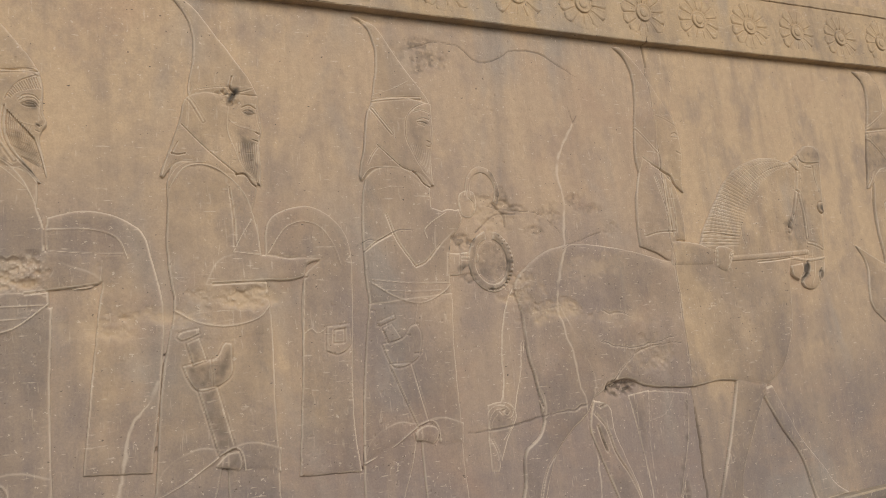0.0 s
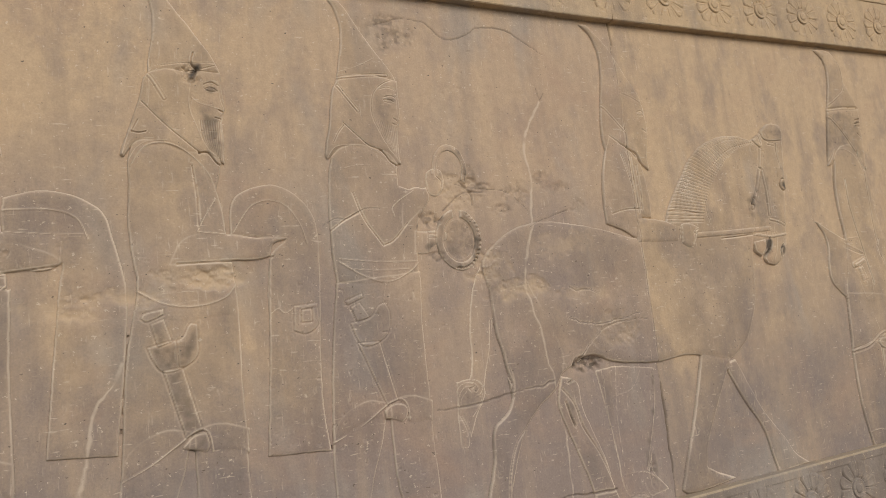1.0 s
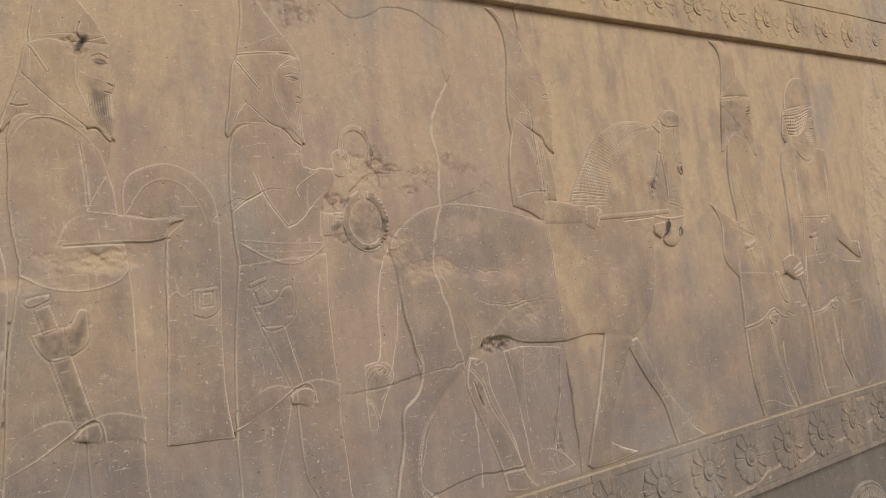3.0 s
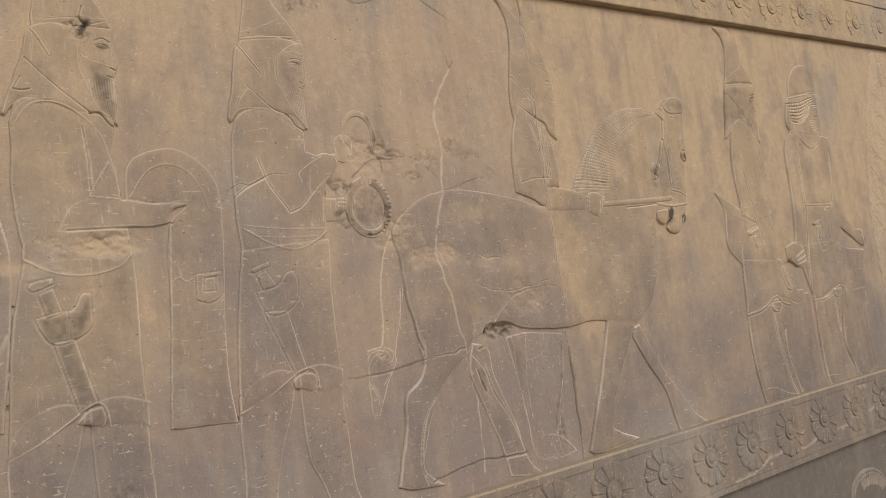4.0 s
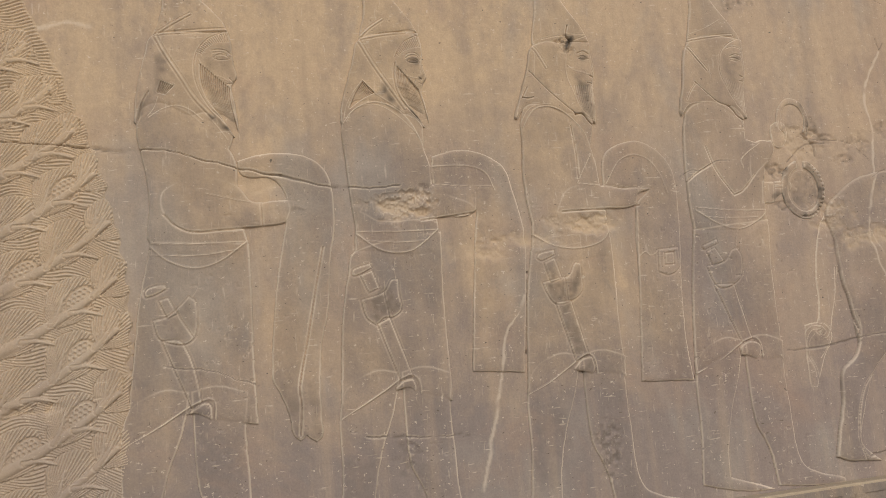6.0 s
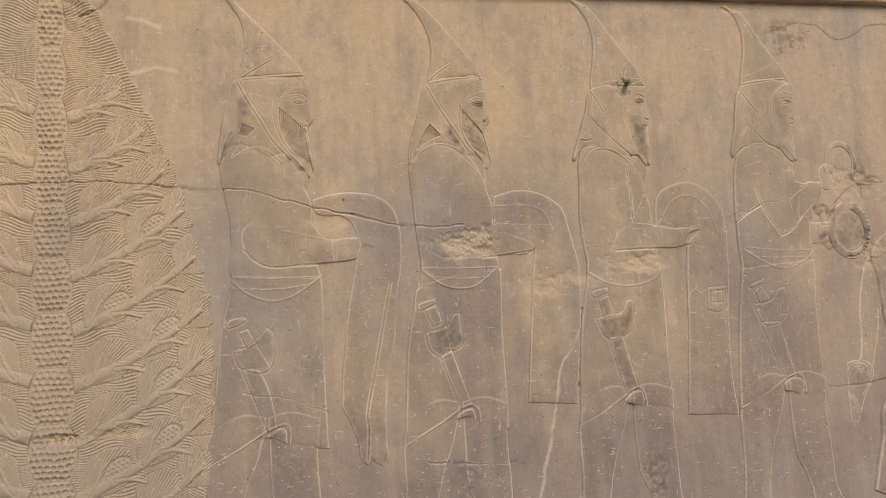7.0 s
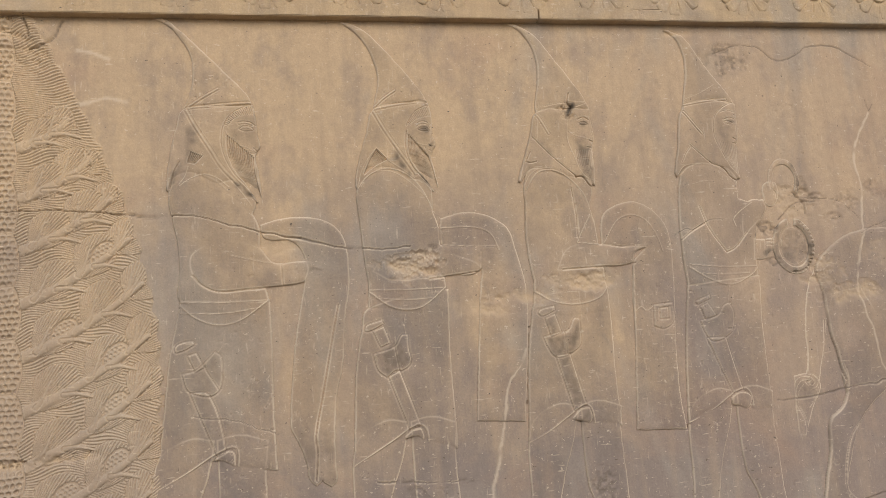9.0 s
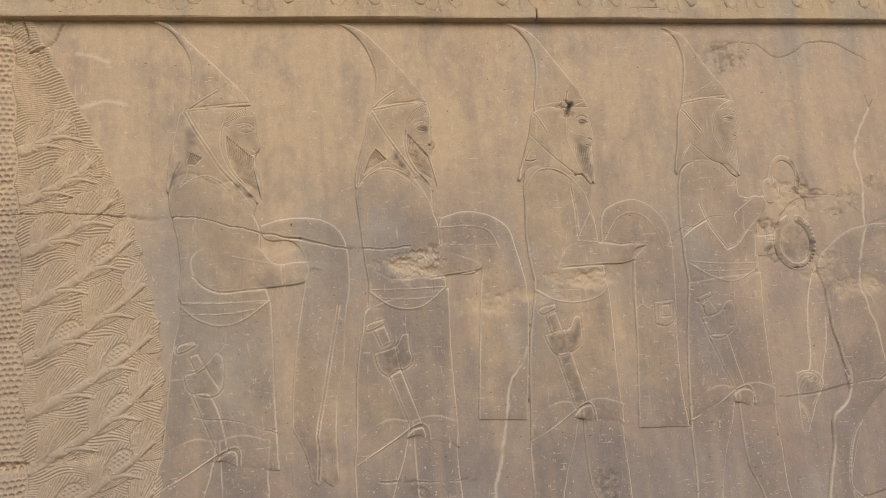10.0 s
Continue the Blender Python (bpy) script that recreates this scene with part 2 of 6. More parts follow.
            k = np.clip(2.2 * (1.25 - np.sqrt(u * u + v * v) - 0.55 * ragged), 0, 1)
            rough = value_noise(0.45 * self.x[w] + 3, self.z[w], 0.014) + 0.8 * value_noise(0.6 * self.x[w], self.z[w] + 3, 0.006) + 0.5 * value_noise(self.x[w] + 1, self.z[w] + 3, 0.003) - 0.4
            self.h[w] -= (0.9 if channel == 2 else 0.55) * depth * k * on[w] * (0.3 + rough)
            self.wear_shade[w][..., channel] = np.maximum(self.wear_shade[w][..., channel], (1.0 if channel == 2 else 0.9) * amount * k * np.clip(0.1 + 0.8 * rough, 0, 1) * (1 if channel == 2 else np.clip(4 * value_noise(self.x[w] + 9, self.z[w], 0.0055) - 1.4, 0, 1)))

    def rub(self):
        """Edges rubbed pale where they stand proud."""
        for n in (1, 2):
            p = np.pad(self.h, n, mode="edge")
            mean = (p[2 * n:, n:-n] + p[:-2 * n, n:-n] + p[n:-n, 2 * n:] + p[n:-n, :-2 * n]) / 4
            proud = np.clip((self.h - mean) / (0.0006 * n * min(1.0, self.step / 0.00135) ** 1.5) - 0.1, 0, 1) * (0.3 + 0.9 * value_noise(self.x, self.z, 0.05))
            self.wear_shade[..., 0] = np.maximum(self.wear_shade[..., 0], 0.72 * np.clip(proud, 0, 1))

    def cells(self, whole=False, origin=(0, 0), only=None):
        """Corners, faces and marks of the part that stands above the ground."""
        keep = np.ones(self.h.shape, bool) if whole else self.h > SUNK + 0.0003
        cell = keep[:-1, :-1] | keep[1:, :-1] | keep[:-1, 1:] | keep[1:, 1:]
        if only is not None:
            cell &= only[:-1, :-1]
        ids = np.arange(self.h.size).reshape(self.h.shape)
        i, j = np.nonzero(cell)
        faces = np.stack([ids[i, j], ids[i + 1, j], ids[i + 1, j + 1], ids[i, j + 1]], 1)
        used, faces = np.unique(faces, return_inverse=True)
        co = np.stack([self.x.ravel()[used] - origin[0], -self.h.ravel()[used], self.z.ravel()[used] - origin[1]], 1)
        return co, faces.reshape(-1, 4), np.concatenate([self.wear_shade.reshape(-1, 3)[used], np.ones((len(used), 1))], 1)

    def mesh(self, name, material, whole=False, origin=(0, 0), only=None):
        return stone_mesh(name, material, [self.cells(whole, origin, only)])


def stone_mesh(name, material, bands):
    """One mesh from the cells of one or more bands of a carved face."""
    starts = np.cumsum([0] + [len(co) for co, faces, marks in bands])
    co = np.concatenate([b[0] for b in bands])
    faces = np.concatenate([b[1] + k for b, k in zip(bands, starts)])
    marks = np.concatenate([b[2] for b in bands])
    me = bpy.data.meshes.new(name)
    me.vertices.add(len(co))
    me.vertices.foreach_set("co", co.astype(np.float32).ravel())
    me.loops.add(faces.size)
    me.loops.foreach_set("vertex_index", faces.astype(np.int32).ravel())
    me.polygons.add(len(faces))
    me.polygons.foreach_set("loop_start", np.arange(0, faces.size, 4, dtype=np.int32))
    me.polygons.foreach_set("use_smooth", np.ones(len(faces), bool))
    me.update(calc_edges=True)
    at = me.attributes.new("wear_shade", "FLOAT_COLOR", "POINT")
    at.data.foreach_set("color", marks.astype(np.float32).ravel())
    me.materials.append(material)
    return me


def wander(points, amount):
    """A crack's line: the points joined by uneven, broken steps."""
    run = float(np.linalg.norm(np.diff(np.array(points), axis=0), axis=1).sum())
    c = resample(points, max(8, int(run / 0.005)))
    u, v = c[:, 0] * 1.0, c[:, 1] * 1.0
    jag = np.stack([value_noise(u, v, 0.021) + 0.6 * value_noise(u + 2, v, 0.008) - 0.8, value_noise(u + 5, v, 0.017) + 0.6 * value_noise(u, v + 2, 0.007) - 0.8], 1)
    return c + 2.0 * amount * jag


CRACKS, FILLS, SCARS = [], [], []


def crack(points, width, depth):
    """An open crack along points (x, z)."""
    CRACKS.append((points, width, depth))


def mortar(points, width, rise):
    """A mended crack, filled with mortar."""
    FILLS.append((points, width, rise))


def scar(x, z, rx, rz, depth, channel, amount):
    """A broken or worn spot."""
    SCARS.append((x, z, rx, rz, depth, channel, amount))


crack([(-0.06, 1.632), (0.069, 1.633), (0.131, 1.631), (0.185, 1.624), (0.265, 1.616), (0.3, 1.616), (0.335, 1.61), (0.361, 1.6), (0.396, 1.59), (0.423, 1.583), (0.48, 1.57)], 0.0022, 0.0048)
crack([(0.48, 1.57), (0.541, 1.555), (0.579, 1.55), (0.617, 1.546), (0.66, 1.548)], 0.0025, 0.003)
crack([(0.07, 1.897), (0.09, 1.905), (0.105, 1.915), (0.12, 1.945)], 0.003, 0.005)
crack([(0.065, 1.945), (0.07, 1.92)], 0.003, 0.004)
crack([(1.278, 1.894), (1.329, 1.911), (1.377, 1.905), (1.411, 1.882), (1.449, 1.888), (1.491, 1.911), (1.555, 1.907), (1.626, 1.868)], 0.002, 0.002)
crack([(1.318, 1.232), (1.4, 1.235), (1.464, 1.244), (1.518, 1.248), (1.55, 1.255)], 0.0022, 0.002)
crack([(1.45, 1.04), (1.558, 1.052), (1.609, 1.046), (1.662, 1.045)], 0.003, 0.004)
crack([(1.4, 1.615), (1.444, 1.605), (1.513, 1.595), (1.545, 1.563)], 0.0012, 0.002)
crack([(1.539, 1.532), (1.58, 1.547), (1.635, 1.562)], 0.0018, 0.002)
crack([(1.8, 1.95), (1.802, 1.925), (1.803, 1.905)], 0.003, 0.004)
crack([(1.8, 1.9), (1.8, 1.7), (1.799, 1.5), (1.8, 1.3), (1.8, 1.0)], 0.0014, 0.0022)
crack([(1.801, 1.22), (1.802, 1.15), (1.8, 1.05)], 0.004, 0.004)
crack([(1.61, 1.418), (1.63, 1.411), (1.645, 1.413), (1.67, 1.404)], 0.0018, 0.002)
crack([(1.152, 1.545), (1.17, 1.557), (1.19, 1.556), (1.22, 1.57), (1.25, 1.572)], 0.001, 0.001)
crack([(1.41, 1.62), (1.43, 1.6), (1.43, 1.575)], 0.002, 0.002)
crack([(1.37, 1.565), (1.42, 1.6), (1.455, 1.597)], 0.002, 0.002)
crack([(1.6, 1.36), (1.66, 1.345), (1.72, 1.35), (1.775, 1.36)], 0.0016, 0.002)
crack([(1.62, 1.29), (1.66, 1.325), (1.72, 1.345), (1.785, 1.345)], 0.002, 0.0022)
crack([(0.3, 1.3), (0.36, 1.287), (0.43, 1.26)], 0.0014, 0.0015)
crack([(1.6, 1.8), (1.605, 1.775), (1.615, 1.79)], 0.0016, 0.0014)
crack([(0.58, 1.17), (0.66, 1.16), (0.74, 1.155)], 0.0016, 0.002)
mortar([(1.604, 1.771), (1.571, 1.725), (1.556, 1.689), (1.558, 1.659), (1.561, 1.616), (1.554, 1.574), (1.551, 1.542), (1.534, 1.511), (1.522, 1.47), (1.515, 1.419)], 0.0032, 0.0004)
mortar([(1.515, 1.419), (1.527, 1.377), (1.536, 1.346), (1.539, 1.305), (1.55, 1.258), (1.559, 1.201), (1.565, 1.15), (1.563, 1.091), (1.563, 1.032)], 0.0022, 0.0004)
mortar([(0.85, 1.362), (0.839, 1.338), (0.816, 1.312), (0.806, 1.275), (0.798, 1.229), (0.79, 1.193), (0.774, 1.139), (0.764, 1.104), (0.755, 1.07)], 0.003, 0.0004)
mortar([(0.109, 1.799), (0.151, 1.808), (0.189, 1.814), (0.212, 1.806)], 0.0065, 0.0006)
mortar([(0.142, 1.893), (0.165, 1.889), (0.187, 1.879)], 0.0035, 0.0005)
mortar([(2.22, 0.86), (2.3, 0.868), (2.36, 0.885), (2.44, 0.888), (2.52, 0.878), (2.6, 0.9), (2.68, 0.893), (2.78, 0.905), (2.9, 0.92)], 0.005, 0.0015)
scar(0.665, 1.515, 0.085, 0.035, 0.006, 2, 0.6)
scar(0.7, 1.535, 0.03, 0.02, 0.004, 0, 0.7)
scar(0.97, 1.475, 0.1, 0.026, 0.004, 2, 0.6)
scar(0.78, 1.44, 0.07, 0.03, 0.002, 2, 0.6)
scar(0.86, 1.455, 0.08, 0.02, 0.002, 2, 0.6)
scar(1.3, 1.885, 0.085, 0.04, 0.003, 1, 0.55)
scar(1.340, 1.556, 0.026, 0.022, 0.006, 1, 0.8)
scar(1.352, 1.487, 0.030, 0.012, 0.005, 1, 0.75)
scar(1.402, 1.516, 0.05, 0.058, 0.002, 1, 0.4)
scar(1.425, 1.62, 0.025, 0.035, 0.004, 1, 0.5)
scar(1.62, 1.275, 0.055, 0.02, 0.012, 1, 0.9)
scar(1.7, 1.33, 0.075, 0.045, 0.003, 2, 0.3)
for x, z, rx, rz, grime in ((1.525, 1.60, 0.035, 0.032, 0.5), (1.59, 1.625, 0.03, 0.03, 0.4), (1.625, 1.605, 0.03, 0.018, 0.45), (1.49, 1.565, 0.03, 0.016, 0.35), (1.455, 1.607, 0.035, 0.014, 0.5), (1.66, 1.57, 0.03, 0.02, 0.3)):
    scar(x, z, rx, rz, 0.0035, 1, grime)
scar(1.5, 1.42, 0.09, 0.03, 0.003, 2, 0.6)
scar(1.4, 1.6, 0.06, 0.05, 0.003, 2, 0.5)
scar(0.965, 1.78, 0.022, 0.03, 0.006, 1, 0.5)
scar(0.05, 1.9, 0.07, 0.055, 0.004, 2, 0.7)
scar(0.44, 1.56, 0.07, 0.02, 0.001, 2, 0.4)
scar(1.66, 1.4, 0.1, 0.03, 0.0012, 2, 0.35)
scar(1.6, 1.5, 0.12, 0.035, 0.0008, 2, 0.35)
scar(0.02, 1.25, 0.06, 0.014, 0.006, 2, 0.8)
scar(0.12, 1.255, 0.07, 0.014, 0.004, 2, 0.7)
scar(0.965, 1.1, 0.03, 0.08, 0.004, 1, 0.5)
scar(0.64, 1.13, 0.03, 0.05, 0.004, 1, 0.45)
scar(1.44, 1.46, 0.06, 0.05, 0.003, 2, 0.5)
scar(2.8, 0.985, 0.07, 0.022, 0.008, 2, 0.8)
scar(2.86, 0.865, 0.05, 0.015, 0.008, 1, 0.5)
scar(1.17, 1.965, 0.06, 0.016, 0.008, 2, 0.8)
scar(1.24, 1.99, 0.05, 0.02, 0.004, 2, 0.6)
scar(1.755, 1.06, 0.014, 0.06, 0.004, 1, 0.5)
scar(1.2, 1.935, 0.05, 0.012, 0.003, 2, 0.7)


def carve_one(r):
    r.fill([(0.275, 1.656), (0.282, 1.726), (0.403, 1.722), (0.412, 1.635), (0.397, 1.598), (0.282, 1.604)], 0.009, 0.005)
    r.fill([(0.259, 1.951), (0.285, 1.935), (0.302, 1.912), (0.315, 1.885), (0.318, 1.85), (0.312, 1.821), (0.301, 1.794), (0.352, 1.799), (0.413, 1.8), (0.403, 1.82), (0.368, 1.86), (0.329, 1.902), (0.301, 1.93), (0.277, 1.95)], 0.01, 0.005)
    r.fill([(0.301, 1.794), (0.352, 1.799), (0.413, 1.8), (0.417, 1.775), (0.418, 1.75), (0.422, 1.729), (0.418, 1.72), (0.414, 1.712), (0.417, 1.687), (0.42, 1.658), (0.42, 1.642), (0.414, 1.633), (0.399, 1.645), (0.378, 1.67), (0.346, 1.666), (0.312, 1.685), (0.285, 1.678), (0.275, 1.656), (0.272, 1.66), (0.275, 1.698), (0.282, 1.735), (0.29, 1.764)], 0.015, 0.004)
    r.fill([(0.275, 1.656), (0.294, 1.676), (0.316, 1.684), (0.342, 1.678), (0.368, 1.656), (0.394, 1.631), (0.413, 1.599), (0.415, 1.559), (0.419, 1.503), (0.426, 1.466), (0.423, 1.447), (0.354, 1.448), (0.288, 1.476), (0.288, 1.53), (0.285, 1.576), (0.278, 1.618)], 0.013, 0.009)
    r.fill([(0.305, 1.529), (0.311, 1.556), (0.36, 1.572), (0.413, 1.559), (0.434, 1.534), (0.475, 1.534), (0.498, 1.532), (0.518, 1.521), (0.513, 1.514), (0.494, 1.515), (0.482, 1.499), (0.445, 1.494), (0.391, 1.492), (0.347, 1.491), (0.322, 1.502)], 0.013, 0.006)
    r.fill([(0.288, 1.48), (0.426, 1.47), (0.427, 1.392), (0.425, 1.285), (0.427, 1.204), (0.369, 1.214), (0.336, 1.229), (0.293, 1.213), (0.245, 1.192), (0.253, 1.268), (0.262, 1.336), (0.268, 1.388), (0.279, 1.441)], 0.01, 0.005)
    r.fill([(0.415, 1.597), (0.452, 1.606), (0.496, 1.606), (0.534, 1.592), (0.553, 1.561), (0.556, 1.494), (0.546, 1.438), (0.538, 1.365), (0.525, 1.311), (0.519, 1.258), (0.518, 1.196), (0.517, 1.178), (0.508, 1.17), (0.498, 1.176), (0.494, 1.181), (0.485, 1.173), (0.475, 1.183), (0.47, 1.212), (0.46, 1.242), (0.449, 1.27), (0.457, 1.363), (0.47, 1.444), (0.482, 1.499), (0.488, 1.526), (0.468, 1.566), (0.423, 1.573)], 0.007, 0.005)
    r.lift([(0.288, 1.365), (0.308, 1.369), (0.325, 1.383), (0.338, 1.396), (0.347, 1.388), (0.348, 1.359), (0.343, 1.337), (0.328, 1.328), (0.302, 1.335), (0.294, 1.342)], 0.002, 0.003)
    r.lift([(0.297, 1.393), (0.31, 1.396), (0.321, 1.373), (0.308, 1.367)], 0.002, 0.002)
    r.lift([(0.278, 1.405), (0.284, 1.412), (0.305, 1.415), (0.308, 1.41), (0.292, 1.402), (0.28, 1.399)], 0.002, 0.002)
    r.lift([(0.299, 1.335), (0.327, 1.33), (0.349, 1.245), (0.336, 1.235)], 0.002, 0.002)
    r.lift([(0.332, 1.23), (0.343, 1.239), (0.357, 1.242), (0.363, 1.234), (0.361, 1.214), (0.348, 1.21), (0.335, 1.218)], 0.003, 0.003)
    r.line([(0.245, 1.192), (0.293, 1.216), (0.336, 1.241), (0.36, 1.248), (0.368, 1.241), (0.367, 1.213)], 0.005, 0.002)
    r.line([(0.289, 1.477), (0.355, 1.473), (0.422, 1.473)], 0.003, 0.001)
    r.line([(0.289, 1.471), (0.311, 1.451), (0.345, 1.438), (0.38, 1.444), (0.424, 1.473)], 0.004, 0.0015)
    r.line([(0.485, 1.182), (0.489, 1.226), (0.488, 1.252), (0.502, 1.313), (0.522, 1.403), (0.535, 1.458)], 0.004, -0.002)
    r.tone([(0.288, 1.365), (0.338, 1.396), (0.348, 1.359), (0.328, 1.328), (0.345, 1.241), (0.361, 1.214), (0.348, 1.21), (0.332, 1.23), (0.299, 1.335)], 0.19)
    r.line([(0.342, 1.338), (0.326, 1.365), (0.322, 1.375)], 0.0025, -0.001)
    r.line([(0.288, 1.46), (0.355, 1.456), (0.412, 1.462)], 0.0025, 0.001)
    r.line([(0.428, 1.447), (0.43, 1.374), (0.428, 1.285), (0.428, 1.206)], 0.003, 0.001)
    r.line([(0.419, 1.598), (0.452, 1.606), (0.493, 1.607), (0.534, 1.594)], 0.003, 0.0012)
    r.line([(0.447, 1.529), (0.448, 1.496)], 0.0025, -0.001)
    r.tone([(0.455, 1.269), (0.476, 1.276), (0.497, 1.233), (0.494, 1.181), (0.477, 1.183)], 0.19)
    r.tone([(0.502, 1.26), (0.517, 1.258), (0.516, 1.178), (0.5, 1.18)], 0.23)
    r.line([(0.309, 1.518), (0.323, 1.502), (0.347, 1.491), (0.391, 1.492), (0.445, 1.494), (0.48, 1.496)], 0.0035, -0.0016)
    r.line([(0.368, 1.548), (0.429, 1.533), (0.466, 1.533)], 0.0025, 0.001)
    r.line([(0.353, 1.426), (0.351, 1.408), (0.343, 1.395)], 0.0025, 0.0008)


def carve_two(r):
    r.fill([(0.579, 1.65), (0.595, 1.715), (0.703, 1.712), (0.707, 1.643), (0.702, 1.582), (0.581, 1.588)], 0.009, 0.005)
    r.fill([(0.564, 1.948), (0.586, 1.932), (0.604, 1.911), (0.617, 1.883), (0.624, 1.851), (0.622, 1.826), (0.613, 1.79), (0.656, 1.801), (0.711, 1.802), (0.698, 1.825), (0.675, 1.856), (0.652, 1.885), (0.625, 1.916), (0.606, 1.934), (0.579, 1.946)], 0.01, 0.005)
    r.fill([(0.613, 1.79), (0.656, 1.801), (0.711, 1.802), (0.715, 1.778), (0.715, 1.742), (0.719, 1.725), (0.713, 1.715), (0.71, 1.706), (0.714, 1.681), (0.718, 1.653), (0.715, 1.641), (0.707, 1.643), (0.689, 1.66), (0.665, 1.665), (0.637, 1.684), (0.607, 1.682), (0.587, 1.661), (0.577, 1.65), (0.575, 1.657), (0.579, 1.686), (0.588, 1.715), (0.599, 1.75)], 0.015, 0.004)
    r.fill([(0.577, 1.652), (0.597, 1.675), (0.627, 1.686), (0.656, 1.678), (0.684, 1.654), (0.702, 1.616), (0.713, 1.581), (0.714, 1.542), (0.718, 1.483), (0.714, 1.435), (0.646, 1.434), (0.583, 1.449), (0.586, 1.492), (0.582, 1.53), (0.579, 1.578), (0.576, 1.622)], 0.013, 0.009)
    r.fill([(0.595, 1.51), (0.616, 1.538), (0.655, 1.55), (0.714, 1.549), (0.774, 1.544), (0.81, 1.543), (0.811, 1.536), (0.788, 1.532), (0.778, 1.5), (0.729, 1.495), (0.68, 1.492), (0.622, 1.494)], 0.013, 0.006)
    r.fill([(0.583, 1.449), (0.722, 1.473), (0.719, 1.406), (0.717, 1.34), (0.718, 1.256), (0.718, 1.208), (0.667, 1.224), (0.649, 1.235), (0.611, 1.226), (0.546, 1.197), (0.55, 1.264), (0.558, 1.354), (0.569, 1.408)], 0.01, 0.005)
    r.fill([(0.716, 1.595), (0.759, 1.605), (0.804, 1.596), (0.836, 1.573), (0.849, 1.529), (0.86, 1.473), (0.859, 1.414), (0.838, 1.241), (0.753, 1.249), (0.778, 1.479), (0.78, 1.508), (0.733, 1.531), (0.715, 1.551)], 0.007, 0.005)
    r.lift([(0.587, 1.373), (0.623, 1.383), (0.636, 1.401), (0.646, 1.401), (0.646, 1.379), (0.648, 1.355), (0.634, 1.344), (0.62, 1.344), (0.608, 1.334), (0.594, 1.346)], 0.002, 0.003)
    r.lift([(0.589, 1.411), (0.607, 1.417), (0.616, 1.39), (0.6, 1.384)], 0.002, 0.002)
    r.lift([(0.576, 1.414), (0.579, 1.421), (0.604, 1.428), (0.607, 1.422), (0.588, 1.413), (0.578, 1.411)], 0.002, 0.002)
    r.lift([(0.61, 1.335), (0.629, 1.343), (0.658, 1.252), (0.639, 1.247)], 0.002, 0.002)
    r.lift([(0.63, 1.237), (0.645, 1.247), (0.658, 1.248), (0.662, 1.234), (0.657, 1.221), (0.646, 1.216), (0.632, 1.229)], 0.003, 0.003)
    r.line([(0.546, 1.198), (0.611, 1.233), (0.651, 1.255), (0.666, 1.247), (0.669, 1.224), (0.663, 1.206)], 0.005, 0.002)
    r.line([(0.585, 1.479), (0.65, 1.476), (0.715, 1.476)], 0.003, 0.001)
    r.line([(0.586, 1.477), (0.619, 1.451), (0.647, 1.443), (0.676, 1.447), (0.717, 1.477)], 0.004, 0.0015)
    r.line([(0.715, 1.578), (0.767, 1.578), (0.802, 1.566), (0.816, 1.536)], 0.003, 0.0015)
    r.line([(0.868, 1.473), (0.858, 1.375), (0.843, 1.24)], 0.003, 0.001)
    r.tone([(0.587, 1.373), (0.636, 1.401), (0.648, 1.355), (0.634, 1.344), (0.608, 1.334)], 0.3)
    r.tone([(0.632, 1.237), (0.658, 1.246), (0.661, 1.234), (0.646, 1.217)], 0.27)
    r.line([(0.623, 1.383), (0.626, 1.362), (0.629, 1.343)], 0.0025, -0.001)
    r.line([(0.596, 1.465), (0.648, 1.459), (0.697, 1.46)], 0.0025, 0.001)
    r.line([(0.723, 1.463), (0.72, 1.387), (0.717, 1.293), (0.718, 1.21)], 0.003, 0.001)
    r.line([(0.579, 1.652), (0.597, 1.673), (0.627, 1.685), (0.656, 1.678), (0.684, 1.654), (0.702, 1.616), (0.713, 1.579)], 0.0035, 0.0012)
    r.line([(0.69, 1.492), (0.729, 1.495), (0.776, 1.5)], 0.0035, -0.0016)
    r.line([(0.783, 1.533), (0.778, 1.479), (0.768, 1.383), (0.754, 1.249)], 0.0025, 0.001)
    r.line([(0.644, 1.434), (0.642, 1.417), (0.643, 1.4)], 0.0025, 0.001)
    r.line([(0.714, 1.549), (0.774, 1.544), (0.81, 1.543)], 0.0025, 0.0008)


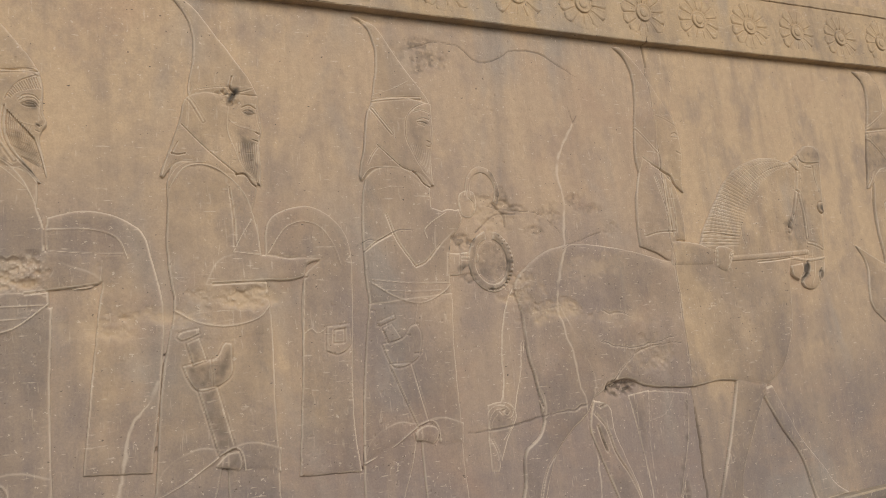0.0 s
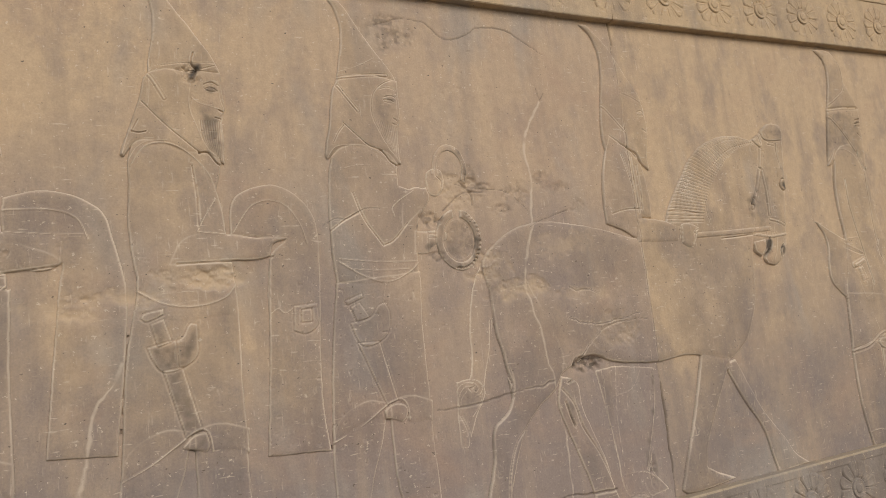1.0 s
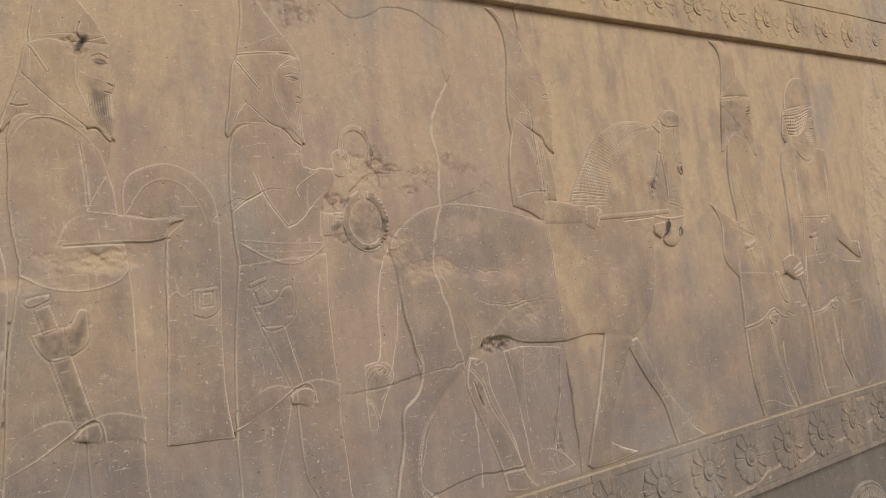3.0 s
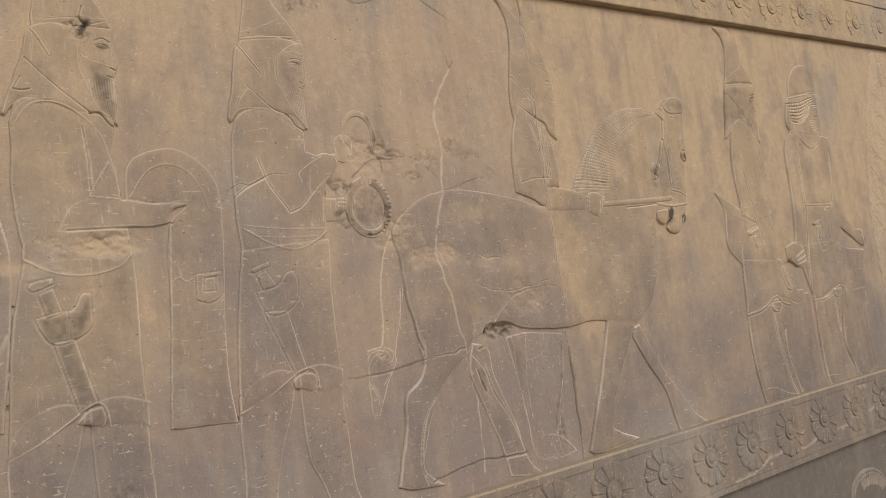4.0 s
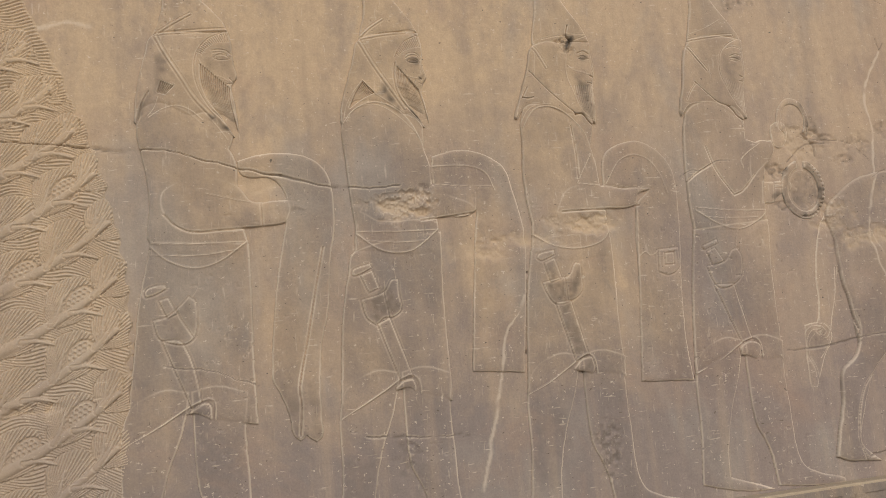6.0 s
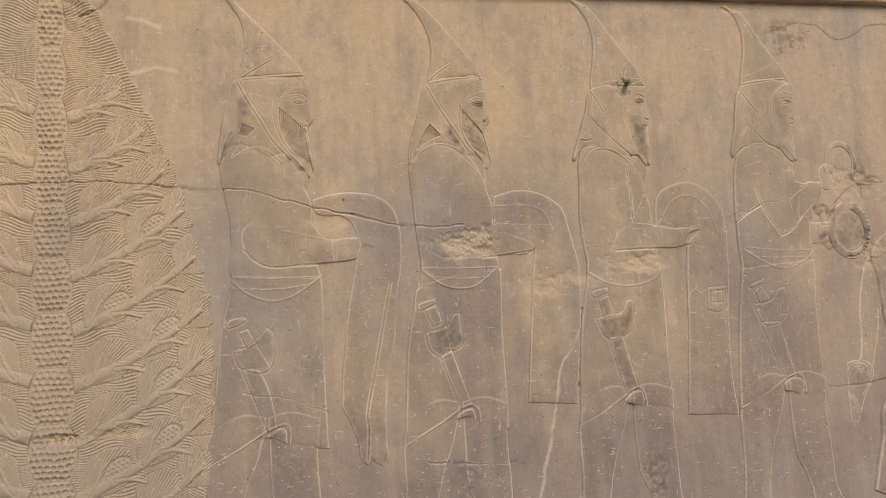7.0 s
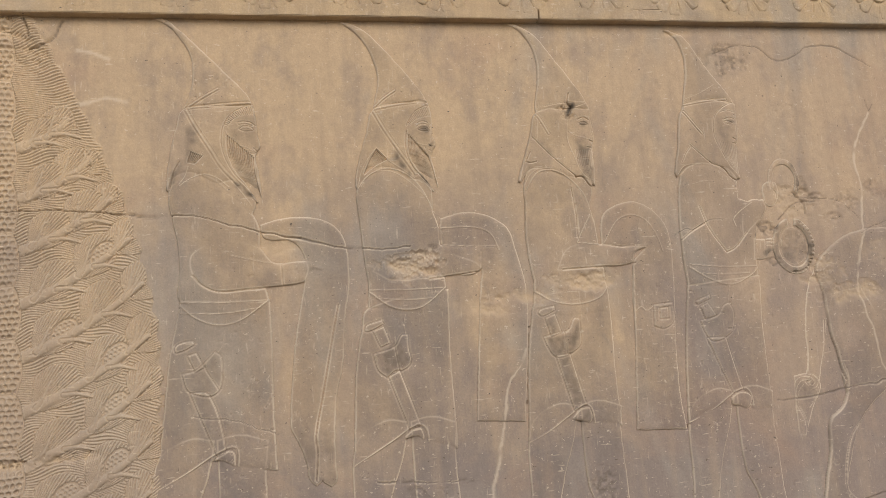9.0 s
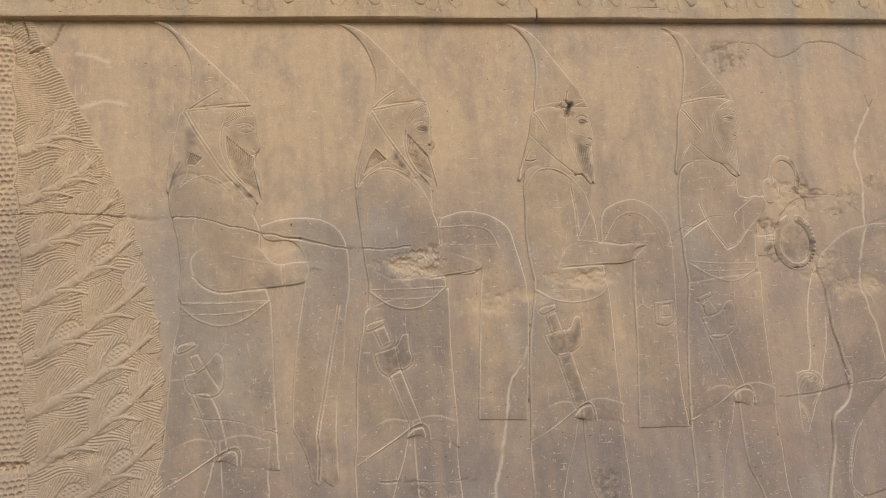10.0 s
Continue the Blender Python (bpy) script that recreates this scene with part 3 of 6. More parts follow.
def carve_three(r):
    r.fill([(0.871, 1.644), (0.894, 1.714), (1.002, 1.71), (1.002, 1.644), (0.987, 1.587), (0.876, 1.593)], 0.009, 0.005)
    r.fill([(0.868, 1.949), (0.89, 1.935), (0.909, 1.907), (0.917, 1.875), (0.914, 1.832), (0.906, 1.794), (0.907, 1.781), (0.967, 1.788), (1.011, 1.787), (1.002, 1.809), (0.974, 1.852), (0.946, 1.891), (0.917, 1.929), (0.884, 1.948)], 0.01, 0.005)
    r.fill([(0.907, 1.781), (0.967, 1.788), (1.011, 1.787), (1.011, 1.76), (1.014, 1.731), (1.009, 1.716), (1.009, 1.68), (1.007, 1.642), (0.995, 1.651), (0.974, 1.658), (0.942, 1.662), (0.911, 1.675), (0.885, 1.674), (0.867, 1.652), (0.862, 1.657), (0.876, 1.695), (0.891, 1.737)], 0.015, 0.004)
    r.fill([(0.875, 1.639), (0.895, 1.668), (0.922, 1.675), (0.953, 1.661), (0.981, 1.629), (0.996, 1.587), (1.002, 1.535), (1.01, 1.463), (1.009, 1.413), (0.924, 1.409), (0.869, 1.428), (0.874, 1.472), (0.87, 1.507), (0.867, 1.553), (0.87, 1.603)], 0.013, 0.009)
    r.fill([(0.918, 1.494), (0.937, 1.528), (0.971, 1.54), (1.018, 1.534), (1.056, 1.529), (1.093, 1.532), (1.095, 1.525), (1.071, 1.519), (1.061, 1.499), (0.998, 1.496), (0.944, 1.494)], 0.013, 0.006)
    r.fill([(0.868, 1.433), (1.011, 1.448), (1.011, 1.383), (1.009, 1.314), (1.011, 1.218), (0.955, 1.227), (0.915, 1.236), (0.877, 1.219), (0.84, 1.204), (0.846, 1.28), (0.856, 1.375)], 0.01, 0.005)
    r.fill([(1.007, 1.535), (1.008, 1.565), (1.016, 1.591), (1.044, 1.607), (1.078, 1.612), (1.109, 1.598), (1.136, 1.566), (1.143, 1.516), (1.134, 1.393), (1.127, 1.273), (1.133, 1.2), (1.037, 1.207), (1.052, 1.36), (1.063, 1.498), (1.089, 1.525), (1.056, 1.53)], 0.007, 0.005)
    r.lift([(0.882, 1.38), (0.911, 1.386), (0.928, 1.389), (0.94, 1.408), (0.95, 1.407), (0.95, 1.388), (0.948, 1.363), (0.927, 1.348), (0.901, 1.345), (0.888, 1.363)], 0.002, 0.003)
    r.lift([(0.888, 1.412), (0.906, 1.418), (0.915, 1.386), (0.896, 1.38)], 0.002, 0.002)
    r.lift([(0.876, 1.421), (0.88, 1.427), (0.906, 1.432), (0.907, 1.425), (0.883, 1.416)], 0.002, 0.002)
    r.lift([(0.901, 1.346), (0.927, 1.348), (0.948, 1.259), (0.925, 1.252)], 0.002, 0.002)
    r.lift([(0.92, 1.24), (0.937, 1.254), (0.953, 1.255), (0.956, 1.236), (0.946, 1.221), (0.926, 1.227)], 0.003, 0.003)
    r.line([(0.84, 1.205), (0.877, 1.221), (0.916, 1.245), (0.943, 1.261), (0.956, 1.254), (0.961, 1.221)], 0.005, 0.002)
    r.line([(0.873, 1.46), (0.907, 1.44), (0.948, 1.433), (0.991, 1.442), (1.011, 1.463)], 0.004, 0.0015)
    r.line([(1.012, 1.539), (1.028, 1.564), (1.043, 1.58), (1.069, 1.587), (1.095, 1.577), (1.114, 1.549), (1.123, 1.518)], 0.003, 0.0015)
    r.lift([(1.093, 1.422), (1.13, 1.424), (1.129, 1.392), (1.109, 1.379), (1.09, 1.385)], 0.002, 0.002)
    r.line([(1.104, 1.416), (1.121, 1.417), (1.12, 1.396), (1.102, 1.396), (1.104, 1.416)], 0.003, -0.0015)
    r.line([(1.14, 1.517), (1.135, 1.393), (1.128, 1.273)], 0.003, 0.001)
    r.tone([(0.882, 1.38), (0.928, 1.389), (0.95, 1.407), (0.948, 1.363), (0.927, 1.348), (0.901, 1.345)], 0.36)
    r.tone([(0.888, 1.412), (0.906, 1.418), (0.915, 1.386), (0.896, 1.38)], 0.26)
    r.tone([(0.903, 1.345), (0.927, 1.348), (0.948, 1.259), (0.925, 1.252)], 0.29)
    r.tone([(0.922, 1.24), (0.953, 1.254), (0.954, 1.236), (0.944, 1.221), (0.926, 1.227)], 0.26)
    r.line([(1.013, 1.443), (1.009, 1.363), (1.007, 1.284), (1.011, 1.218)], 0.003, 0.001)
    r.line([(0.96, 1.542), (0.974, 1.567), (0.987, 1.587)], 0.003, 0.0012)
    r.line([(0.921, 1.387), (0.922, 1.365), (0.922, 1.349)], 0.0025, -0.001)
    r.line([(0.875, 1.639), (0.894, 1.667), (0.922, 1.674), (0.953, 1.661), (0.981, 1.629), (0.993, 1.592)], 0.0035, 0.0012)
    r.line([(0.928, 1.495), (0.998, 1.496), (1.046, 1.495), (1.068, 1.5)], 0.0035, -0.0018)
    r.line([(0.96, 1.541), (1.018, 1.534), (1.056, 1.529), (1.094, 1.532)], 0.0025, 0.001)
    r.line([(1.064, 1.495), (1.052, 1.36), (1.037, 1.207)], 0.0025, 0.001)
    r.line([(0.959, 1.64), (0.963, 1.588), (0.963, 1.547)], 0.003, -0.0014)
    r.line([(1.058, 1.414), (1.069, 1.42), (1.079, 1.413), (1.095, 1.422)], 0.0025, 0.001)


def carve_four(r):
    r.fill([(1.18, 1.658), (1.201, 1.728), (1.295, 1.725), (1.294, 1.65), (1.271, 1.605), (1.176, 1.61)], 0.009, 0.005)
    r.fill([(1.172, 1.942), (1.194, 1.931), (1.208, 1.906), (1.212, 1.872), (1.206, 1.827), (1.193, 1.772), (1.203, 1.785), (1.253, 1.802), (1.307, 1.792), (1.301, 1.806), (1.276, 1.84), (1.242, 1.891), (1.217, 1.928), (1.19, 1.941)], 0.01, 0.005)
    r.fill([(1.198, 1.788), (1.253, 1.802), (1.308, 1.794), (1.307, 1.764), (1.307, 1.736), (1.3, 1.703), (1.298, 1.67), (1.299, 1.647), (1.289, 1.65), (1.274, 1.665), (1.234, 1.676), (1.199, 1.673), (1.18, 1.663), (1.17, 1.653), (1.167, 1.664), (1.177, 1.707)], 0.015, 0.004)
    r.fill([(1.177, 1.658), (1.2, 1.675), (1.229, 1.679), (1.262, 1.666), (1.288, 1.639), (1.29, 1.61), (1.318, 1.603), (1.342, 1.608), (1.345, 1.586), (1.322, 1.554), (1.314, 1.517), (1.311, 1.464), (1.235, 1.443), (1.166, 1.453), (1.163, 1.489), (1.163, 1.536), (1.166, 1.599)], 0.012, 0.008)
    r.fill([(1.165, 1.453), (1.314, 1.464), (1.308, 1.38), (1.307, 1.297), (1.307, 1.22), (1.264, 1.22), (1.226, 1.234), (1.18, 1.227), (1.136, 1.208), (1.143, 1.302), (1.155, 1.392)], 0.01, 0.005)
    r.lift([(1.181, 1.388), (1.216, 1.395), (1.23, 1.412), (1.242, 1.416), (1.249, 1.4), (1.244, 1.369), (1.227, 1.355), (1.201, 1.35), (1.189, 1.364)], 0.002, 0.003)
    r.lift([(1.183, 1.413), (1.199, 1.419), (1.214, 1.395), (1.193, 1.389)], 0.002, 0.002)
    r.lift([(1.175, 1.423), (1.204, 1.433), (1.206, 1.427), (1.179, 1.417)], 0.002, 0.002)
    r.lift([(1.19, 1.356), (1.227, 1.355), (1.248, 1.26), (1.228, 1.256)], 0.002, 0.002)
    r.lift([(1.222, 1.247), (1.238, 1.255), (1.256, 1.253), (1.263, 1.244), (1.258, 1.23), (1.241, 1.221), (1.226, 1.233)], 0.003, 0.003)
    r.line([(1.136, 1.211), (1.18, 1.227), (1.229, 1.256), (1.253, 1.262), (1.263, 1.251), (1.265, 1.228)], 0.005, 0.002)
    r.line([(1.173, 1.491), (1.241, 1.483), (1.312, 1.481)], 0.003, 0.001)
    r.line([(1.173, 1.485), (1.214, 1.46), (1.253, 1.45), (1.291, 1.463), (1.313, 1.48)], 0.004, 0.0015)
    r.line([(1.206, 1.598), (1.222, 1.554), (1.251, 1.51), (1.269, 1.517), (1.297, 1.545)], 0.003, -0.0015)
    r.line([(1.275, 1.557), (1.273, 1.573), (1.318, 1.603)], 0.003, 0.0015)
    r.tone([(1.181, 1.388), (1.23, 1.412), (1.249, 1.4), (1.244, 1.369), (1.201, 1.35)], 0.14)
    r.tone([(1.225, 1.247), (1.257, 1.251), (1.26, 1.233), (1.241, 1.221)], 0.16)
    r.line([(1.312, 1.453), (1.31, 1.38), (1.308, 1.297), (1.308, 1.22)], 0.003, 0.001)
    r.line([(1.188, 1.474), (1.239, 1.469), (1.291, 1.469)], 0.0025, 0.001)
    r.line([(1.163, 1.536), (1.184, 1.551), (1.213, 1.565)], 0.003, -0.0014)
    r.line([(1.247, 1.447), (1.24, 1.416)], 0.0025, 0.001)


def carve_horse(r):
    r.fill([(1.436, 1.475), (1.496, 1.525), (1.54, 1.538), (1.579, 1.542), (1.644, 1.535), (1.711, 1.523), (1.795, 1.504), (1.866, 1.523), (1.889, 1.564), (1.931, 1.619), (1.966, 1.663), (2.008, 1.696), (2.067, 1.718), (2.124, 1.721), (2.171, 1.715), (2.224, 1.75), (2.256, 1.755), (2.277, 1.742), (2.27, 1.705), (2.256, 1.622), (2.243, 1.553), (2.232, 1.496), (2.22, 1.459), (2.201, 1.44), (2.179, 1.435), (2.154, 1.449), (2.137, 1.476), (2.132, 1.509), (2.113, 1.451), (2.099, 1.363), (2.068, 1.297), (2.042, 1.268), (1.992, 1.243), (1.915, 1.259), (1.87, 1.264), (1.806, 1.259), (1.747, 1.263), (1.692, 1.272), (1.64, 1.289), (1.598, 1.275), (1.549, 1.253), (1.505, 1.242), (1.462, 1.236), (1.452, 1.316), (1.444, 1.356), (1.44, 1.425)], 0.013, 0.012)
    r.fill([(1.456, 1.414), (1.523, 1.429), (1.576, 1.3), (1.561, 1.246), (1.514, 1.211), (1.481, 1.177), (1.459, 1.132), (1.439, 1.079), (1.44, 1.06), (1.476, 1.029), (1.409, 1.036), (1.383, 1.046), (1.395, 1.089), (1.409, 1.132), (1.419, 1.19), (1.447, 1.21), (1.462, 1.236), (1.467, 1.265), (1.452, 1.316), (1.444, 1.356)], 0.012, 0.006)
    r.fill([(1.569, 1.26), (1.603, 1.245), (1.608, 1.203), (1.622, 1.162), (1.644, 1.107), (1.666, 1.028), (1.701, 0.995), (1.615, 1.01), (1.609, 1.046), (1.591, 1.105), (1.571, 1.159), (1.556, 1.212)], 0.004, 0.008)
    r.fill([(1.916, 1.265), (1.998, 1.247), (1.943, 1.162), (1.9, 1.089), (1.888, 1.046), (1.924, 1.027), (1.963, 1.012), (1.894, 1.005), (1.829, 1.005), (1.816, 1.014), (1.847, 1.087), (1.882, 1.171)], 0.012, 0.006)
    r.fill([(1.977, 1.234), (2.011, 1.242), (2.068, 1.133), (2.125, 1.06), (2.145, 1.031), (2.185, 1.004), (2.086, 1), (2.076, 1.032), (2.061, 1.093), (2.016, 1.16)], 0.009, 0.005)
    r.fill([(1.436, 1.475), (1.409, 1.427), (1.394, 1.361), (1.392, 1.313), (1.383, 1.277), (1.363, 1.263), (1.357, 1.23), (1.368, 1.218), (1.387, 1.222), (1.405, 1.236), (1.412, 1.268), (1.428, 1.318), (1.449, 1.394), (1.461, 1.443)], -0.004, 0.005)
    r.hatch([(1.871, 1.532), (1.891, 1.564), (1.93, 1.617), (1.965, 1.662), (2.008, 1.696), (2.066, 1.717), (2.123, 1.719), (2.17, 1.713)], [(1.976, 1.53), (1.985, 1.557), (2.008, 1.597), (2.034, 1.63), (2.067, 1.662), (2.102, 1.684), (2.137, 1.697), (2.167, 1.702)], 44, 0.0024, -0.0007)


def carve_six(r):
    r.fill([(2.398, 1.235), (2.48, 1.254), (2.645, 1.26), (2.66, 1.21), (2.591, 1.17), (2.479, 1.174), (2.393, 1.185)], 0.008, 0.008)
    r.fill([(2.458, 1.685), (2.484, 1.75), (2.563, 1.753), (2.558, 1.669), (2.532, 1.624), (2.447, 1.623)], 0.009, 0.005)
    r.fill([(2.446, 1.95), (2.476, 1.923), (2.48, 1.878), (2.457, 1.798), (2.524, 1.805), (2.579, 1.807), (2.569, 1.831), (2.542, 1.868), (2.539, 1.906), (2.505, 1.949)], 0.01, 0.005)
    r.fill([(2.457, 1.798), (2.524, 1.805), (2.579, 1.807), (2.575, 1.759), (2.576, 1.722), (2.573, 1.685), (2.571, 1.648), (2.545, 1.661), (2.518, 1.686), (2.483, 1.705), (2.462, 1.689), (2.443, 1.664), (2.424, 1.656), (2.439, 1.726)], 0.012, 0.004)
    r.fill([(2.453, 1.685), (2.496, 1.71), (2.537, 1.699), (2.564, 1.639), (2.571, 1.563), (2.588, 1.473), (2.605, 1.412), (2.636, 1.388), (2.675, 1.366), (2.688, 1.324), (2.648, 1.316), (2.606, 1.335), (2.572, 1.325), (2.487, 1.318), (2.404, 1.339), (2.436, 1.478), (2.431, 1.55), (2.433, 1.623)], 0.013, 0.007)
    r.fill([(2.408, 1.352), (2.567, 1.333), (2.598, 1.294), (2.636, 1.234), (2.583, 1.225), (2.532, 1.248), (2.471, 1.224), (2.409, 1.216), (2.39, 1.215)], 0.011, 0.005)
    r.fill([(2.39, 1.221), (2.474, 1.234), (2.531, 1.22), (2.524, 1.114), (2.541, 1.055), (2.556, 0.994), (2.518, 0.986), (2.406, 1.001), (2.39, 1.093)], 0.01, 0.008)
    r.fill([(2.545, 1.24), (2.671, 1.25), (2.668, 1.153), (2.675, 1.049), (2.697, 1.001), (2.625, 0.996), (2.565, 0.992), (2.545, 1.055), (2.529, 1.114)], 0.009, 0.008)
    r.fill([(2.329, 1.532), (2.361, 1.515), (2.409, 1.491), (2.442, 1.475), (2.407, 1.341), (2.367, 1.378), (2.361, 1.411), (2.37, 1.467), (2.358, 1.502)], 0.007, 0.004)


def carve_seven(r):
    r.fill([(2.687, 1.241), (2.834, 1.27), (2.963, 1.242), (2.958, 1.189), (2.843, 1.17), (2.741, 1.171), (2.687, 1.178)], 0.008, 0.008)
    r.fill([(2.71, 1.672), (2.745, 1.721), (2.861, 1.725), (2.856, 1.667), (2.842, 1.626), (2.7, 1.625)], 0.009, 0.005)
    r.fill([(2.738, 1.782), (2.752, 1.827), (2.787, 1.867), (2.841, 1.881), (2.876, 1.863), (2.885, 1.83), (2.878, 1.799)], 0.01, 0.006)
    r.fill([(2.737, 1.781), (2.878, 1.799), (2.874, 1.746), (2.87, 1.699), (2.836, 1.678), (2.798, 1.666), (2.745, 1.676), (2.71, 1.696), (2.712, 1.736)], 0.012, 0.004)
    r.fill([(2.702, 1.672), (2.749, 1.689), (2.831, 1.678), (2.903, 1.673), (2.902, 1.61), (2.897, 1.511), (2.908, 1.458), (2.953, 1.41), (2.999, 1.398), (3.016, 1.365), (2.99, 1.355), (2.949, 1.374), (2.886, 1.413), (2.84, 1.368), (2.711, 1.345), (2.642, 1.365), (2.661, 1.44), (2.67, 1.547), (2.676, 1.632)], 0.013, 0.007)
    r.fill([(2.65, 1.372), (2.843, 1.375), (2.895, 1.355), (2.986, 1.345), (2.958, 1.222), (2.877, 1.222), (2.828, 1.252), (2.701, 1.218), (2.681, 1.256)], 0.011, 0.005)
    r.fill([(2.692, 1.222), (2.822, 1.235), (2.795, 1.106), (2.815, 1.055), (2.847, 0.997), (2.777, 0.994), (2.707, 0.996), (2.689, 1.039), (2.685, 1.148)], 0.01, 0.008)
    r.fill([(2.833, 1.234), (2.951, 1.238), (2.943, 1.135), (2.947, 1.038), (2.955, 1.018), (2.86, 0.998), (2.823, 1.053), (2.804, 1.105)], 0.009, 0.008)
    r.line([(3.002, 1.491), (2.981, 1.392), (2.988, 1.342), (2.967, 1.196), (2.947, 1.07)], 0.006, 0.004)


def head_one(r):
    """Cords of the hood, fringe, eye, nose and the long combed beard."""
    r.cord([(0.307, 1.795), (0.347, 1.799), (0.386, 1.802), (0.410, 1.803)], 0.0045)
    r.cord([(0.309, 1.797), (0.333, 1.813), (0.358, 1.828)], 0.004)
    r.cord([(0.306, 1.793), (0.320, 1.764), (0.344, 1.722), (0.359, 1.695), (0.384, 1.665)], 0.005)
    r.line([(0.402, 1.798), (0.382, 1.788), (0.368, 1.772), (0.362, 1.756), (0.360, 1.735), (0.365, 1.710), (0.379, 1.682), (0.399, 1.659), (0.415, 1.634)], 0.003, -0.0009)
    r.hatch([(0.366, 1.767), (0.375, 1.778), (0.387, 1.789), (0.403, 1.795), (0.412, 1.796)], [(0.372, 1.764), (0.380, 1.774), (0.394, 1.781), (0.407, 1.782), (0.416, 1.782)], 18, 0.002, -0.0007)
    r.line([(0.368, 1.764), (0.380, 1.777), (0.397, 1.781), (0.416, 1.782)], 0.0025, 0.0006)
    r.line([(0.386, 1.769), (0.397, 1.771), (0.408, 1.769), (0.416, 1.763)], 0.0022, -0.0008)
    r.line([(0.388, 1.765), (0.399, 1.767), (0.411, 1.762)], 0.002, -0.0006)
    r.line([(0.389, 1.758), (0.396, 1.763), (0.407, 1.762), (0.413, 1.756)], 0.002, -0.0008)
    r.line([(0.390, 1.757), (0.399, 1.754), (0.411, 1.755)], 0.002, -0.0008)
    r.line([(0.395, 1.759), (0.402, 1.760), (0.408, 1.758)], 0.003, 0.0007)
    r.line([(0.417, 1.761), (0.419, 1.745), (0.422, 1.728), (0.421, 1.720), (0.413, 1.723)], 0.0022, 0.0007)
    r.line([(0.411, 1.725), (0.417, 1.720), (0.421, 1.720)], 0.003, -0.0011)
    r.line([(0.368, 1.755), (0.373, 1.742), (0.385, 1.731), (0.399, 1.727), (0.410, 1.720)], 0.0025, 0.0007)
    r.line([(0.405, 1.717), (0.410, 1.716), (0.415, 1.718)], 0.0025, -0.0009)
    r.line([(0.403, 1.720), (0.400, 1.710), (0.405, 1.703)], 0.002, -0.0007)
    r.strands([(0.369, 1.748), (0.368, 1.722), (0.378, 1.691), (0.396, 1.666), (0.414, 1.636)], [(0.412, 1.708), (0.411, 1.694), (0.414, 1.672), (0.418, 1.651), (0.420, 1.637)], 15, 0.0027, -0.0008)
    r.strands([(0.311, 1.721), (0.306, 1.704)], [(0.330, 1.713), (0.318, 1.701)], 7, 0.0027, -0.0008)
    r.line([(0.307, 1.696), (0.301, 1.680), (0.292, 1.668)], 0.003, 0.0006)
    r.line([(0.294, 1.705), (0.285, 1.689), (0.278, 1.661)], 0.004, -0.0008)
    r.line([(0.293, 1.665), (0.312, 1.678), (0.332, 1.683), (0.352, 1.676), (0.369, 1.661)], 0.003, 0.0006)
    r.line([(0.383, 1.659), (0.392, 1.647), (0.404, 1.629)], 0.003, 0.0006)
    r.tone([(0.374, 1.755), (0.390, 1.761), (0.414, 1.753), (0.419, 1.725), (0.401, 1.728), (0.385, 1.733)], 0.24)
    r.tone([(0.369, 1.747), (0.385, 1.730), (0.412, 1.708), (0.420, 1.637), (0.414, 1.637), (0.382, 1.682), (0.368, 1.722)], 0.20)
    # the gap behind the beard is darkened in colour like shade
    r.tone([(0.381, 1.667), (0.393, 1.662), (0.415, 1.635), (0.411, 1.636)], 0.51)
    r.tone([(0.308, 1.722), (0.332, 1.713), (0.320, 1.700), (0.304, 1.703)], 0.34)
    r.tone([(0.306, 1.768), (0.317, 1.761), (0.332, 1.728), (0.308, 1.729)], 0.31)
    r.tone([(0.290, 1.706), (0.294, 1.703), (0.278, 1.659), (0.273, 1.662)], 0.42)


